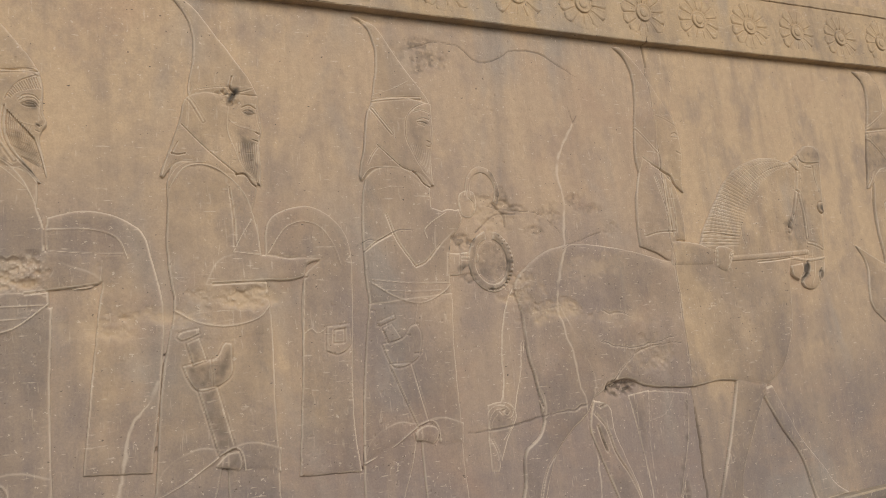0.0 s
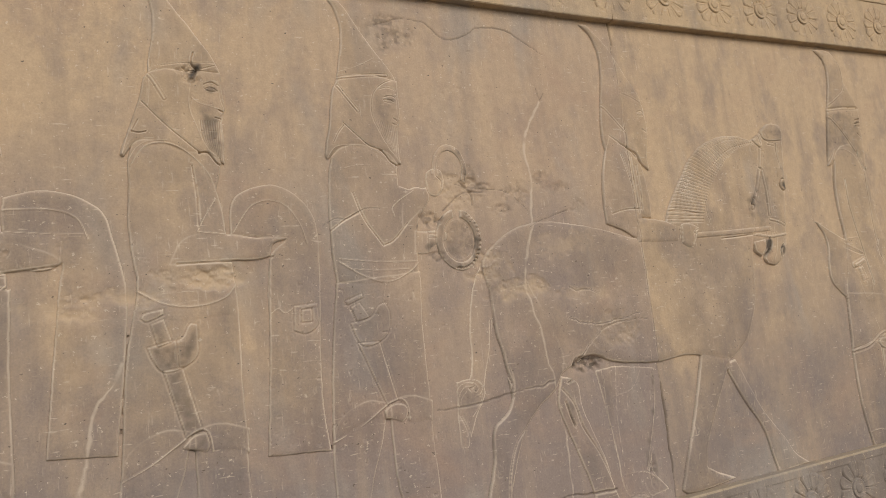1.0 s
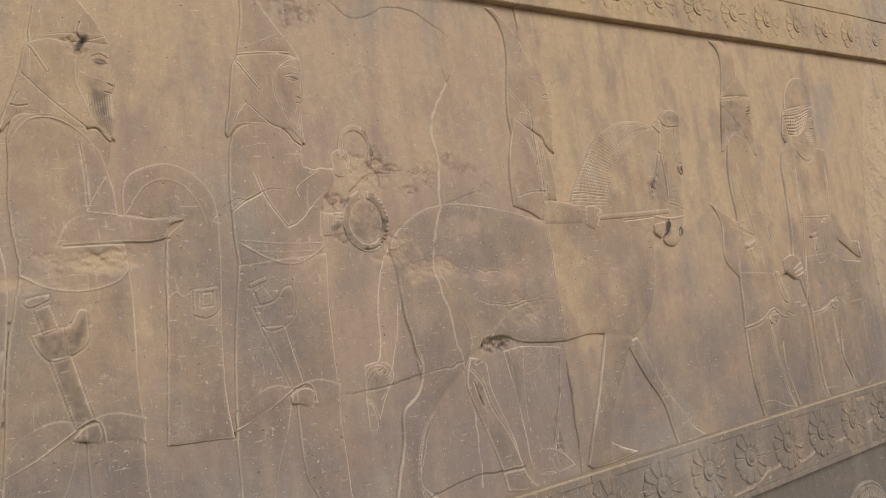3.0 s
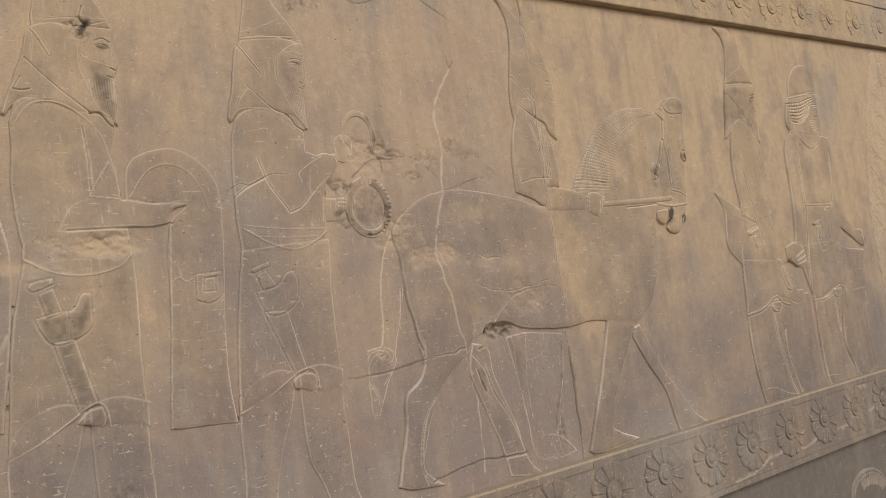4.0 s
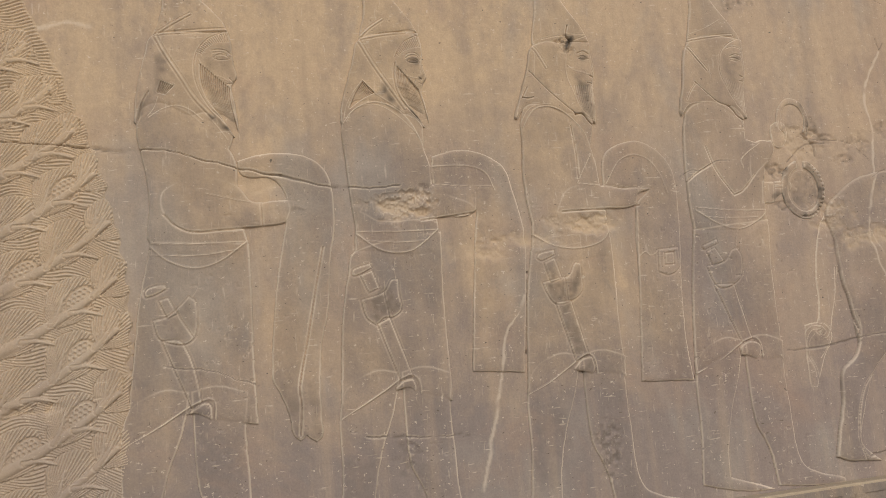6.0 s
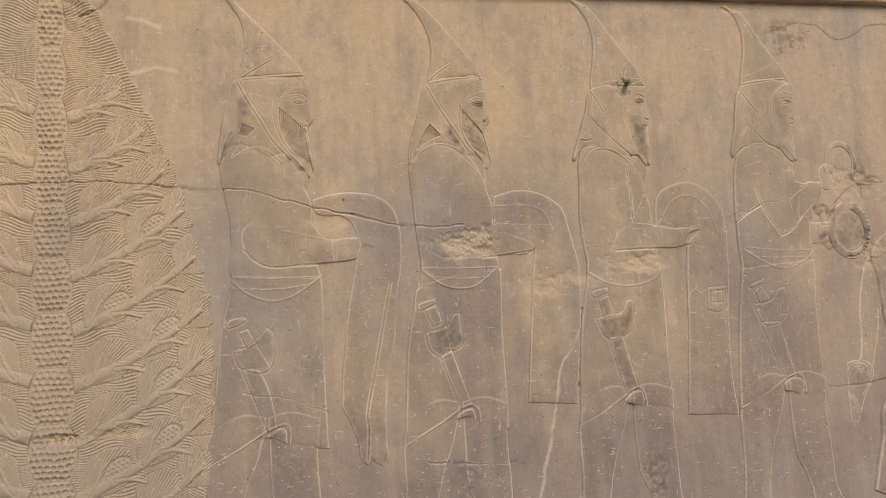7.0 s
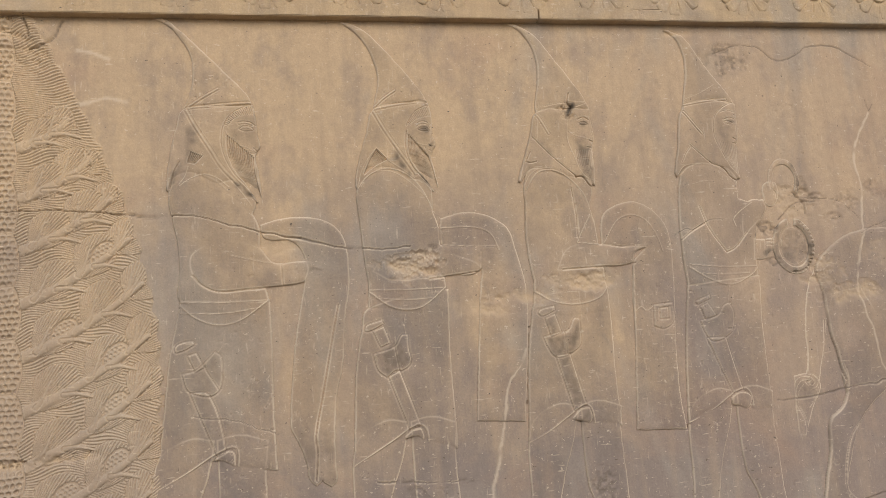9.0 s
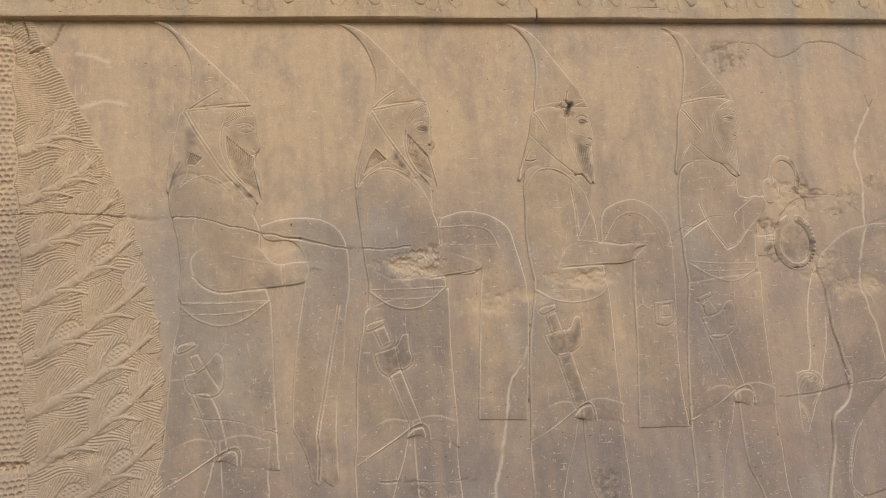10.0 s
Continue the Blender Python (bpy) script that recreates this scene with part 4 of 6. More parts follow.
def head_two(r):
    """The same hooded head, better kept, with a dark nostril."""
    r.cord([(0.614, 1.790), (0.646, 1.796), (0.676, 1.800), (0.702, 1.802), (0.709, 1.797)], 0.0045)
    r.cord([(0.615, 1.794), (0.632, 1.809), (0.653, 1.823)], 0.004)
    r.cord([(0.613, 1.787), (0.628, 1.757), (0.648, 1.723), (0.669, 1.690), (0.679, 1.674)], 0.005)
    r.line([(0.705, 1.795), (0.686, 1.785), (0.674, 1.770), (0.669, 1.759)], 0.0028, -0.0009)
    r.line([(0.668, 1.749), (0.665, 1.724), (0.670, 1.698), (0.684, 1.675), (0.700, 1.657), (0.712, 1.641)], 0.003, -0.001)
    r.hatch([(0.672, 1.765), (0.679, 1.775), (0.691, 1.786), (0.707, 1.792)], [(0.676, 1.761), (0.684, 1.769), (0.697, 1.774), (0.712, 1.777)], 15, 0.002, -0.0007)
    r.line([(0.670, 1.752), (0.672, 1.741), (0.680, 1.731), (0.694, 1.725), (0.705, 1.723)], 0.0025, 0.0008)
    r.line([(0.684, 1.760), (0.692, 1.766), (0.703, 1.766), (0.711, 1.759)], 0.0022, -0.0008)
    r.line([(0.686, 1.757), (0.694, 1.762), (0.705, 1.761), (0.710, 1.754)], 0.002, -0.0008)
    r.line([(0.688, 1.753), (0.696, 1.757), (0.705, 1.755), (0.709, 1.750)], 0.002, -0.0008)
    r.line([(0.689, 1.752), (0.697, 1.749), (0.706, 1.750)], 0.002, -0.0008)
    r.line([(0.693, 1.754), (0.699, 1.754), (0.703, 1.753)], 0.003, -0.0009)
    r.line([(0.711, 1.755), (0.711, 1.739), (0.716, 1.726), (0.714, 1.720)], 0.0022, 0.0007)
    r.line([(0.707, 1.724), (0.710, 1.722)], 0.003, -0.0011)
    r.line([(0.699, 1.720), (0.697, 1.713), (0.700, 1.708)], 0.002, -0.0008)
    r.line([(0.705, 1.716), (0.710, 1.714)], 0.002, -0.0007)
    r.strands([(0.671, 1.744), (0.669, 1.718), (0.677, 1.692), (0.694, 1.669), (0.712, 1.643)], [(0.704, 1.704), (0.708, 1.691), (0.713, 1.672), (0.716, 1.655), (0.717, 1.643)], 15, 0.0027, -0.0009)
    r.line([(0.614, 1.721), (0.633, 1.700)], 0.0025, 0.0006)
    r.line([(0.614, 1.721), (0.597, 1.700), (0.585, 1.677), (0.580, 1.654)], 0.0025, 0.0006)
    r.strands([(0.614, 1.719), (0.601, 1.699), (0.591, 1.676)], [(0.632, 1.700), (0.614, 1.692), (0.598, 1.682)], 10, 0.0027, -0.0008)
    r.line([(0.634, 1.698), (0.653, 1.685), (0.677, 1.667)], 0.003, 0.0007)
    r.line([(0.679, 1.662), (0.687, 1.664), (0.699, 1.652), (0.708, 1.639)], 0.003, 0.0008)
    r.line([(0.584, 1.654), (0.598, 1.673), (0.620, 1.681), (0.639, 1.679), (0.661, 1.666), (0.683, 1.646), (0.698, 1.627), (0.707, 1.601)], 0.003, 0.0006)
    # nostril and eye: shade of the hollows put into the colour
    r.tone([(0.706, 1.725), (0.711, 1.725), (0.711, 1.721), (0.706, 1.721)], 0.90)
    r.tone([(0.691, 1.755), (0.706, 1.754), (0.706, 1.750), (0.691, 1.750)], 0.51)
    r.tone([(0.671, 1.752), (0.684, 1.755), (0.709, 1.749), (0.711, 1.727), (0.694, 1.726), (0.678, 1.732)], 0.20)
    r.tone([(0.671, 1.742), (0.681, 1.727), (0.704, 1.704), (0.717, 1.644), (0.712, 1.644), (0.677, 1.692)], 0.24)
    r.tone([(0.634, 1.700), (0.651, 1.713), (0.672, 1.679), (0.668, 1.674)], 0.48)
    r.tone([(0.678, 1.679), (0.691, 1.672), (0.713, 1.643), (0.708, 1.643)], 0.59)
    r.tone([(0.613, 1.718), (0.632, 1.700), (0.611, 1.689), (0.591, 1.678), (0.599, 1.697)], 0.14)


def head_three(r):
    """A weathered head, its brow broken and scored."""
    r.cord([(0.902, 1.782), (0.912, 1.768), (0.926, 1.741)], 0.0045)
    r.line([(0.907, 1.775), (0.906, 1.751), (0.903, 1.727)], 0.0025, 0.0007)
    r.line([(0.895, 1.735), (0.908, 1.720), (0.927, 1.700), (0.950, 1.679), (0.972, 1.660)], 0.003, -0.0011)
    r.line([(0.866, 1.720), (0.884, 1.724), (0.902, 1.729)], 0.003, 0.0005)
    r.line([(0.970, 1.660), (0.983, 1.660), (0.994, 1.646), (1.004, 1.639)], 0.004, -0.0022)
    r.line([(0.966, 1.771), (0.961, 1.744), (0.962, 1.723), (0.970, 1.699), (0.976, 1.679)], 0.003, 0.0008)
    r.line([(0.964, 1.746), (0.974, 1.737), (0.991, 1.732), (1.007, 1.727)], 0.0025, 0.0007)
    r.line([(0.984, 1.766), (0.995, 1.770), (1.005, 1.765)], 0.003, -0.0012)
    r.line([(0.985, 1.759), (0.994, 1.762), (1.004, 1.756)], 0.0022, -0.001)
    r.line([(0.986, 1.757), (0.995, 1.755), (1.001, 1.756)], 0.0022, -0.001)
    r.line([(1.005, 1.758), (1.007, 1.740), (1.011, 1.727), (1.006, 1.720)], 0.0022, 0.0007)
    r.line([(1.003, 1.727), (1.009, 1.724)], 0.0035, -0.0013)
    r.line([(0.997, 1.715), (1.006, 1.713)], 0.0028, -0.0012)
    r.line([(0.972, 1.816), (0.968, 1.799), (0.975, 1.789), (0.970, 1.775)], 0.004, -0.0018)
    r.line([(0.955, 1.792), (0.967, 1.785), (0.975, 1.787)], 0.003, -0.0012)
    r.line([(0.982, 1.791), (1.003, 1.798)], 0.0025, -0.0009)
    r.line([(0.923, 1.792), (0.954, 1.798), (1.005, 1.802)], 0.0018, -0.0005)
    r.line([(0.888, 1.707), (0.883, 1.698), (0.879, 1.690)], 0.003, -0.0012)
    r.line([(0.879, 1.690), (0.888, 1.688), (0.898, 1.690)], 0.003, -0.0016)
    r.line([(0.873, 1.683), (0.864, 1.653)], 0.003, 0.0006)
    r.line([(0.872, 1.646), (0.884, 1.666), (0.901, 1.676), (0.926, 1.678)], 0.003, 0.0006)
    r.strands([(0.973, 1.709), (0.976, 1.682), (0.985, 1.665)], [(1.005, 1.708), (1.005, 1.682), (1.004, 1.648)], 9, 0.0024, -0.00022)
    r.tone([(0.967, 1.799), (0.979, 1.796), (0.976, 1.782), (0.966, 1.775)], 0.90)
    r.tone([(0.989, 1.765), (1.005, 1.764), (1.003, 1.756), (0.988, 1.758)], 0.68)
    r.tone([(0.976, 1.723), (1.006, 1.716), (1.004, 1.644), (0.985, 1.663)], 0.34)
    r.tone([(0.963, 1.744), (0.991, 1.730), (1.001, 1.720), (0.971, 1.713)], 0.20)
    r.tone([(0.905, 1.730), (0.930, 1.727), (0.928, 1.706), (0.908, 1.717)], 0.26)


def head_four(r):
    """A rubbed head, its beard hanging over a deep shadow line."""
    r.cord([(1.200, 1.792), (1.232, 1.797), (1.264, 1.801), (1.288, 1.802)], 0.004)
    r.line([(1.197, 1.801), (1.234, 1.814), (1.267, 1.831)], 0.0025, 0.0006)
    r.cord([(1.197, 1.778), (1.212, 1.758), (1.229, 1.736)], 0.004)
    r.line([(1.201, 1.715), (1.220, 1.697), (1.243, 1.678), (1.266, 1.670)], 0.003, -0.0011)
    r.line([(1.262, 1.671), (1.271, 1.663), (1.278, 1.652), (1.293, 1.643)], 0.0045, -0.002)
    r.line([(1.297, 1.795), (1.276, 1.785), (1.260, 1.769), (1.254, 1.747), (1.255, 1.726), (1.264, 1.704), (1.274, 1.683)], 0.0028, -0.0007)
    r.line([(1.277, 1.762), (1.290, 1.766), (1.299, 1.763)], 0.0025, -0.0009)
    r.line([(1.277, 1.758), (1.287, 1.759), (1.296, 1.755)], 0.0025, -0.0011)
    r.line([(1.278, 1.755), (1.290, 1.752)], 0.0022, -0.0008)
    r.line([(1.301, 1.758), (1.300, 1.737), (1.302, 1.726), (1.296, 1.720)], 0.0022, 0.0006)
    r.line([(1.292, 1.726), (1.298, 1.723)], 0.003, -0.0011)
    r.line([(1.290, 1.716), (1.297, 1.715)], 0.0028, -0.001)
    r.line([(1.271, 1.776), (1.285, 1.780), (1.301, 1.776)], 0.0022, -0.0006)
    r.strands([(1.261, 1.722), (1.267, 1.697), (1.280, 1.672)], [(1.296, 1.708), (1.296, 1.686), (1.293, 1.657)], 9, 0.0024, -0.00015)
    r.line([(1.169, 1.656), (1.183, 1.673), (1.210, 1.678), (1.237, 1.677), (1.256, 1.669)], 0.003, 0.0006)
    r.line([(1.182, 1.682), (1.191, 1.698), (1.201, 1.710)], 0.003, -0.0007)
    r.line([(1.196, 1.639), (1.218, 1.644), (1.240, 1.644)], 0.002, 0.0006)
    r.tone([(1.258, 1.765), (1.295, 1.764), (1.296, 1.722), (1.274, 1.686), (1.257, 1.722)], 0.17)
    r.tone([(1.285, 1.760), (1.295, 1.759), (1.294, 1.753), (1.284, 1.754)], 0.68)


def groom_head(r):
    """Cap, beard, pleated sleeve and the outstretched arm of the groom."""
    r.fill([(1.723, 1.941), (1.747, 1.918), (1.761, 1.880), (1.759, 1.826), (1.749, 1.775), (1.741, 1.710), (1.746, 1.679), (1.782, 1.695), (1.804, 1.686), (1.833, 1.655), (1.854, 1.638), (1.853, 1.675), (1.863, 1.718), (1.862, 1.754), (1.856, 1.791), (1.828, 1.835), (1.786, 1.898), (1.743, 1.939)], 0.014, 0.004)
    r.fill([(1.758, 1.710), (1.737, 1.658), (1.724, 1.599), (1.723, 1.533), (1.762, 1.519), (1.801, 1.496), (1.816, 1.544), (1.840, 1.543), (1.841, 1.598), (1.832, 1.652), (1.804, 1.684)], 0.012, 0.006)
    r.line([(1.794, 1.940), (1.787, 1.898)], 0.003, -0.0014)
    r.line([(1.910, 1.939), (1.878, 1.883), (1.838, 1.812)], 0.003, 0.0007)
    r.cord([(1.807, 1.802), (1.830, 1.795), (1.856, 1.783)], 0.004)
    r.line([(1.805, 1.790), (1.797, 1.735), (1.797, 1.688)], 0.004, 0.001)
    r.cord([(1.749, 1.773), (1.773, 1.750), (1.801, 1.720)], 0.0045)
    r.line([(1.758, 1.711), (1.782, 1.697), (1.804, 1.686)], 0.003, -0.0014)
    r.line([(1.799, 1.687), (1.822, 1.675), (1.833, 1.655), (1.854, 1.638)], 0.005, -0.0026)
    r.line([(1.758, 1.711), (1.746, 1.681), (1.733, 1.636), (1.725, 1.569)], 0.003, 0.0006)
    r.line([(1.839, 1.762), (1.850, 1.766), (1.858, 1.761)], 0.0025, -0.0017)
    r.line([(1.839, 1.756), (1.855, 1.756)], 0.0025, -0.0014)
    r.line([(1.860, 1.781), (1.859, 1.738), (1.861, 1.718)], 0.0025, 0.0008)
    r.line([(1.847, 1.726), (1.858, 1.722)], 0.003, -0.0017)
    r.line([(1.805, 1.667), (1.806, 1.621), (1.808, 1.553)], 0.004, -0.0020)
    r.line([(1.817, 1.651), (1.819, 1.606), (1.816, 1.560)], 0.004, -0.0014)
    r.line([(1.782, 1.674), (1.791, 1.644), (1.802, 1.598)], 0.003, -0.0012)
    r.line([(1.793, 1.678), (1.807, 1.651)], 0.005, 0.001)
    r.line([(1.738, 1.553), (1.775, 1.561), (1.814, 1.562)], 0.0028, -0.0016)
    r.line([(1.722, 1.526), (1.762, 1.519), (1.792, 1.497)], 0.004, -0.0020)
    r.line([(1.829, 1.636), (1.839, 1.590), (1.840, 1.545)], 0.003, 0.0006)
    r.tone([(1.812, 1.751), (1.852, 1.753), (1.852, 1.644), (1.826, 1.675)], 0.14)
    r.tone([(1.738, 1.613), (1.811, 1.598), (1.806, 1.523), (1.731, 1.525)], 0.14)
    r.fill([(1.815, 1.543), (1.863, 1.537), (1.911, 1.524), (1.903, 1.488), (1.841, 1.489), (1.788, 1.492), (1.798, 1.542)], 0.026, 0.005)
    r.fill([(1.908, 1.524), (1.933, 1.530), (1.962, 1.519), (1.953, 1.500), (1.940, 1.482), (1.928, 1.476), (1.903, 1.488)], 0.034, 0.004)
    r.line([(1.958, 1.516), (1.943, 1.510), (1.943, 1.496), (1.936, 1.481)], 0.0028, -0.0016)
    r.line([(1.942, 1.509), (1.955, 1.500)], 0.0025, -0.0014)
    r.line([(1.910, 1.523), (1.905, 1.488)], 0.0025, -0.0012)
    r.line([(1.867, 1.485), (1.868, 1.461), (1.887, 1.454), (1.903, 1.464), (1.907, 1.486)], 0.004, 0.0009)
    r.line([(1.878, 1.483), (1.879, 1.468), (1.889, 1.464)], 0.003, 0.0007)
    r.line([(1.788, 1.490), (1.841, 1.488), (1.903, 1.487)], 0.003, -0.0017)


def horse_head(r):
    """Ear, forelock, eye, bridle with bosses, bit, open mouth; the scalloped mane; the groom's fist on the rein."""
    r.fill([(2.195, 1.704), (2.264, 1.711), (2.263, 1.663), (2.255, 1.618), (2.239, 1.563), (2.228, 1.514), (2.223, 1.476), (2.211, 1.449), (2.186, 1.431), (2.161, 1.433), (2.149, 1.447), (2.160, 1.468), (2.142, 1.449), (2.122, 1.462), (2.116, 1.478), (2.123, 1.512), (2.121, 1.544), (2.137, 1.570), (2.158, 1.608), (2.173, 1.646)], 0.013, 0.004)
    r.line([(2.264, 1.711), (2.263, 1.663), (2.255, 1.618), (2.239, 1.563), (2.228, 1.514), (2.223, 1.476), (2.211, 1.449), (2.186, 1.431), (2.161, 1.433), (2.149, 1.447)], 0.004, 0.0011)
    r.line([(2.117, 1.475), (2.122, 1.461), (2.142, 1.449)], 0.004, -0.0012)
    r.tone([(2.174, 1.640), (2.261, 1.658), (2.226, 1.514), (2.173, 1.510), (2.128, 1.517)], 0.14)
    r.lift([(2.199, 1.741), (2.222, 1.753), (2.250, 1.751), (2.267, 1.737), (2.265, 1.715), (2.228, 1.712), (2.203, 1.717)], 0.0028, 0.003)
    r.lift([(2.170, 1.736), (2.184, 1.745), (2.196, 1.741), (2.196, 1.707), (2.189, 1.694), (2.171, 1.710)], 0.003, 0.003)
    r.line([(2.177, 1.734), (2.187, 1.734), (2.189, 1.704)], 0.003, -0.0017)
    r.line([(2.216, 1.709), (2.235, 1.708)], 0.0022, -0.0017)
    r.line([(2.214, 1.703), (2.235, 1.701)], 0.0022, -0.0017)
    r.cord([(2.188, 1.690), (2.178, 1.651)], 0.008)
    r.cord([(2.174, 1.643), (2.155, 1.597), (2.133, 1.558)], 0.0085)
    r.cord([(2.182, 1.640), (2.186, 1.597), (2.183, 1.542)], 0.007)
    r.line([(2.242, 1.705), (2.240, 1.680), (2.247, 1.646)], 0.005, -0.0012)
    r.line([(2.154, 1.594), (2.149, 1.586)], 0.005, -0.0020)
    r.line([(2.143, 1.581), (2.146, 1.575)], 0.005, -0.0020)
    r.line([(2.132, 1.567), (2.139, 1.563)], 0.005, -0.0020)
    r.cord([(2.183, 1.531), (2.204, 1.527), (2.228, 1.517)], 0.006)
    r.line([(2.170, 1.516), (2.156, 1.468)], 0.003, 0.0009)
    r.line([(2.191, 1.520), (2.187, 1.488)], 0.003, 0.0009)
    r.line([(2.195, 1.488), (2.185, 1.456), (2.175, 1.441)], 0.003, 0.0009)
    r.line([(2.022, 1.494), (2.067, 1.496), (2.127, 1.500)], 0.004, -0.0017)
    r.ridge([(2.124, 1.500), (2.172, 1.493), (2.226, 1.497)], 0.0035, 0.003, 0.0022)
    r.line([(2.170, 1.490), (2.174, 1.475), (2.163, 1.463), (2.145, 1.449)], 0.006, -0.0041)
    r.line([(2.213, 1.474), (2.202, 1.461), (2.204, 1.447)], 0.006, -0.0038)
    r.lift([(2.119, 1.483), (2.155, 1.487), (2.155, 1.471), (2.140, 1.452), (2.124, 1.462)], 0.002, 0.003)
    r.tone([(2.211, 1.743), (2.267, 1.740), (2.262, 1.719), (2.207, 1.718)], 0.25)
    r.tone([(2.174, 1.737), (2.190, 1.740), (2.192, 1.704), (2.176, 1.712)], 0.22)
    # mouth and nostril openings painted dark, as their shade
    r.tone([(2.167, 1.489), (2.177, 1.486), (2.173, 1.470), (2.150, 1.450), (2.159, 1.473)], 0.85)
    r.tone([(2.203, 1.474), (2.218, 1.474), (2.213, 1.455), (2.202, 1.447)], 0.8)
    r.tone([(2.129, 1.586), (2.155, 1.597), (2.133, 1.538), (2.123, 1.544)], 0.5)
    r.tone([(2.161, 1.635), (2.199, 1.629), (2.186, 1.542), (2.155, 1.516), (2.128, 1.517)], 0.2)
    r.ridge([(1.952, 1.503), (2.029, 1.505), (2.110, 1.508), (2.174, 1.511)], 0.0055, 0.0055, 0.0028)
    r.strands([(1.903, 1.592), (1.939, 1.632), (1.968, 1.664), (2.009, 1.693), (2.056, 1.715), (2.111, 1.720), (2.161, 1.713)], [(1.992, 1.574), (2.016, 1.610), (2.039, 1.641), (2.072, 1.667), (2.110, 1.688), (2.155, 1.701), (2.163, 1.704)], 2, 0.0025, -0.0003)
    r.line([(1.992, 1.574), (2.016, 1.610), (2.039, 1.641), (2.072, 1.667), (2.110, 1.688), (2.155, 1.701)], 0.003, 0.0006)
    r.line([(1.998, 1.526), (1.991, 1.551), (1.992, 1.574)], 0.003, -0.0012)
    r.line([(1.896, 1.587), (1.935, 1.585), (1.959, 1.565), (1.965, 1.551), (1.914, 1.556), (1.875, 1.557), (1.896, 1.587)], 0.003, 0.0008)
    r.line([(1.876, 1.574), (1.869, 1.557), (1.874, 1.535)], 0.006, 0.001)
    r.line([(1.884, 1.556), (1.914, 1.556), (1.965, 1.550)], 0.004, -0.0013)
    r.lift(oval(2.246, 1.610, 0.0125, 0.0125), 0.0028, 0.003)
    r.line(oval(2.246, 1.610, 0.0145, 0.0145), 0.003, -0.0014)
    r.tone(oval(2.247, 1.609, 0.011, 0.011), 0.6)
    for x, z in ((2.180, 1.645), (2.203, 1.556), (2.211, 1.523)):
        r.line(oval(x, z, 0.006, 0.006), 0.003, 0.0011)


def horse_quarters(r):
    """The tied tail, hind legs and the grooms' legs seen beneath the belly."""
    r.fill([(1.358, 1.274), (1.382, 1.277), (1.405, 1.268), (1.411, 1.249), (1.394, 1.221), (1.368, 1.165), (1.354, 1.167), (1.354, 1.222)], -0.006, 0.004)
    r.fill([(1.648, 1.260), (1.696, 1.263), (1.791, 1.250), (1.782, 1.170), (1.754, 1.071), (1.785, 1.022), (1.721, 1.017), (1.683, 1.033), (1.673, 1.102), (1.666, 1.159)], -0.006, 0.006)
    r.tone([(1.360, 1.269), (1.404, 1.263), (1.393, 1.226), (1.357, 1.229)], 0.16)
    r.tone([(1.647, 1.257), (1.691, 1.255), (1.677, 1.180), (1.667, 1.164)], 0.16)
    r.line([(1.351, 1.274), (1.373, 1.276), (1.396, 1.273), (1.407, 1.263), (1.401, 1.251), (1.390, 1.248)], 0.003, 0.0009)
    r.line([(1.350, 1.228), (1.353, 1.252), (1.366, 1.269), (1.390, 1.269), (1.399, 1.260), (1.393, 1.253), (1.385, 1.257)], 0.0025, 0.0008)
    r.line([(1.356, 1.224), (1.359, 1.249), (1.371, 1.264), (1.386, 1.265)], 0.0022, 0.0007)
    r.line([(1.360, 1.224), (1.363, 1.245), (1.375, 1.258)], 0.0022, 0.0007)
    r.line([(1.385, 1.257), (1.381, 1.262), (1.389, 1.263)], 0.003, -0.0014)
    r.line([(1.405, 1.250), (1.398, 1.233), (1.382, 1.215)], 0.0028, 0.0007)
    r.line([(1.393, 1.374), (1.390, 1.323), (1.388, 1.278)], 0.003, 0.0006)
    r.line([(1.359, 1.220), (1.370, 1.195), (1.374, 1.164)], 0.003, -0.0009)
    r.line([(1.438, 1.371), (1.434, 1.324), (1.446, 1.318), (1.456, 1.285), (1.464, 1.258)], 0.0035, -0.0020)
    r.line([(1.464, 1.255), (1.453, 1.218), (1.431, 1.200), (1.414, 1.193), (1.401, 1.129), (1.377, 1.045)], 0.003, -0.0012)
    r.line([(1.543, 1.221), (1.484, 1.182), (1.458, 1.160), (1.438, 1.112), (1.433, 1.063), (1.453, 1.013)], 0.003, -0.0010)
    r.line([(1.569, 1.236), (1.589, 1.209), (1.602, 1.166), (1.629, 1.120), (1.650, 1.073), (1.665, 1.029)], 0.0035, -0.0020)
    r.line([(1.572, 1.214), (1.578, 1.189), (1.585, 1.169)], 0.005, -0.0022)
    r.line([(1.621, 1.274), (1.611, 1.256), (1.581, 1.246)], 0.004, -0.0022)
    r.line([(1.662, 1.261), (1.664, 1.210), (1.666, 1.159)], 0.0028, 0.0007)
    r.line([(1.696, 1.263), (1.687, 1.195), (1.684, 1.156), (1.686, 1.104)], 0.0028, 0.0007)
    r.line([(1.790, 1.243), (1.780, 1.171), (1.743, 1.067)], 0.004, -0.0023)
    r.line([(1.784, 1.193), (1.784, 1.135), (1.778, 1.055)], 0.0028, -0.0013)
    r.line([(1.791, 1.252), (1.811, 1.246), (1.804, 1.226), (1.790, 1.222), (1.780, 1.235)], 0.003, 0.0009)
    r.line([(1.799, 1.248), (1.812, 1.234), (1.846, 1.215)], 0.0025, 0.0006)
    r.line([(1.755, 1.250), (1.730, 1.218), (1.690, 1.209)], 0.0022, 0.0006)
    r.line([(1.685, 1.066), (1.723, 1.065), (1.752, 1.054), (1.792, 1.017)], 0.003, 0.0008)
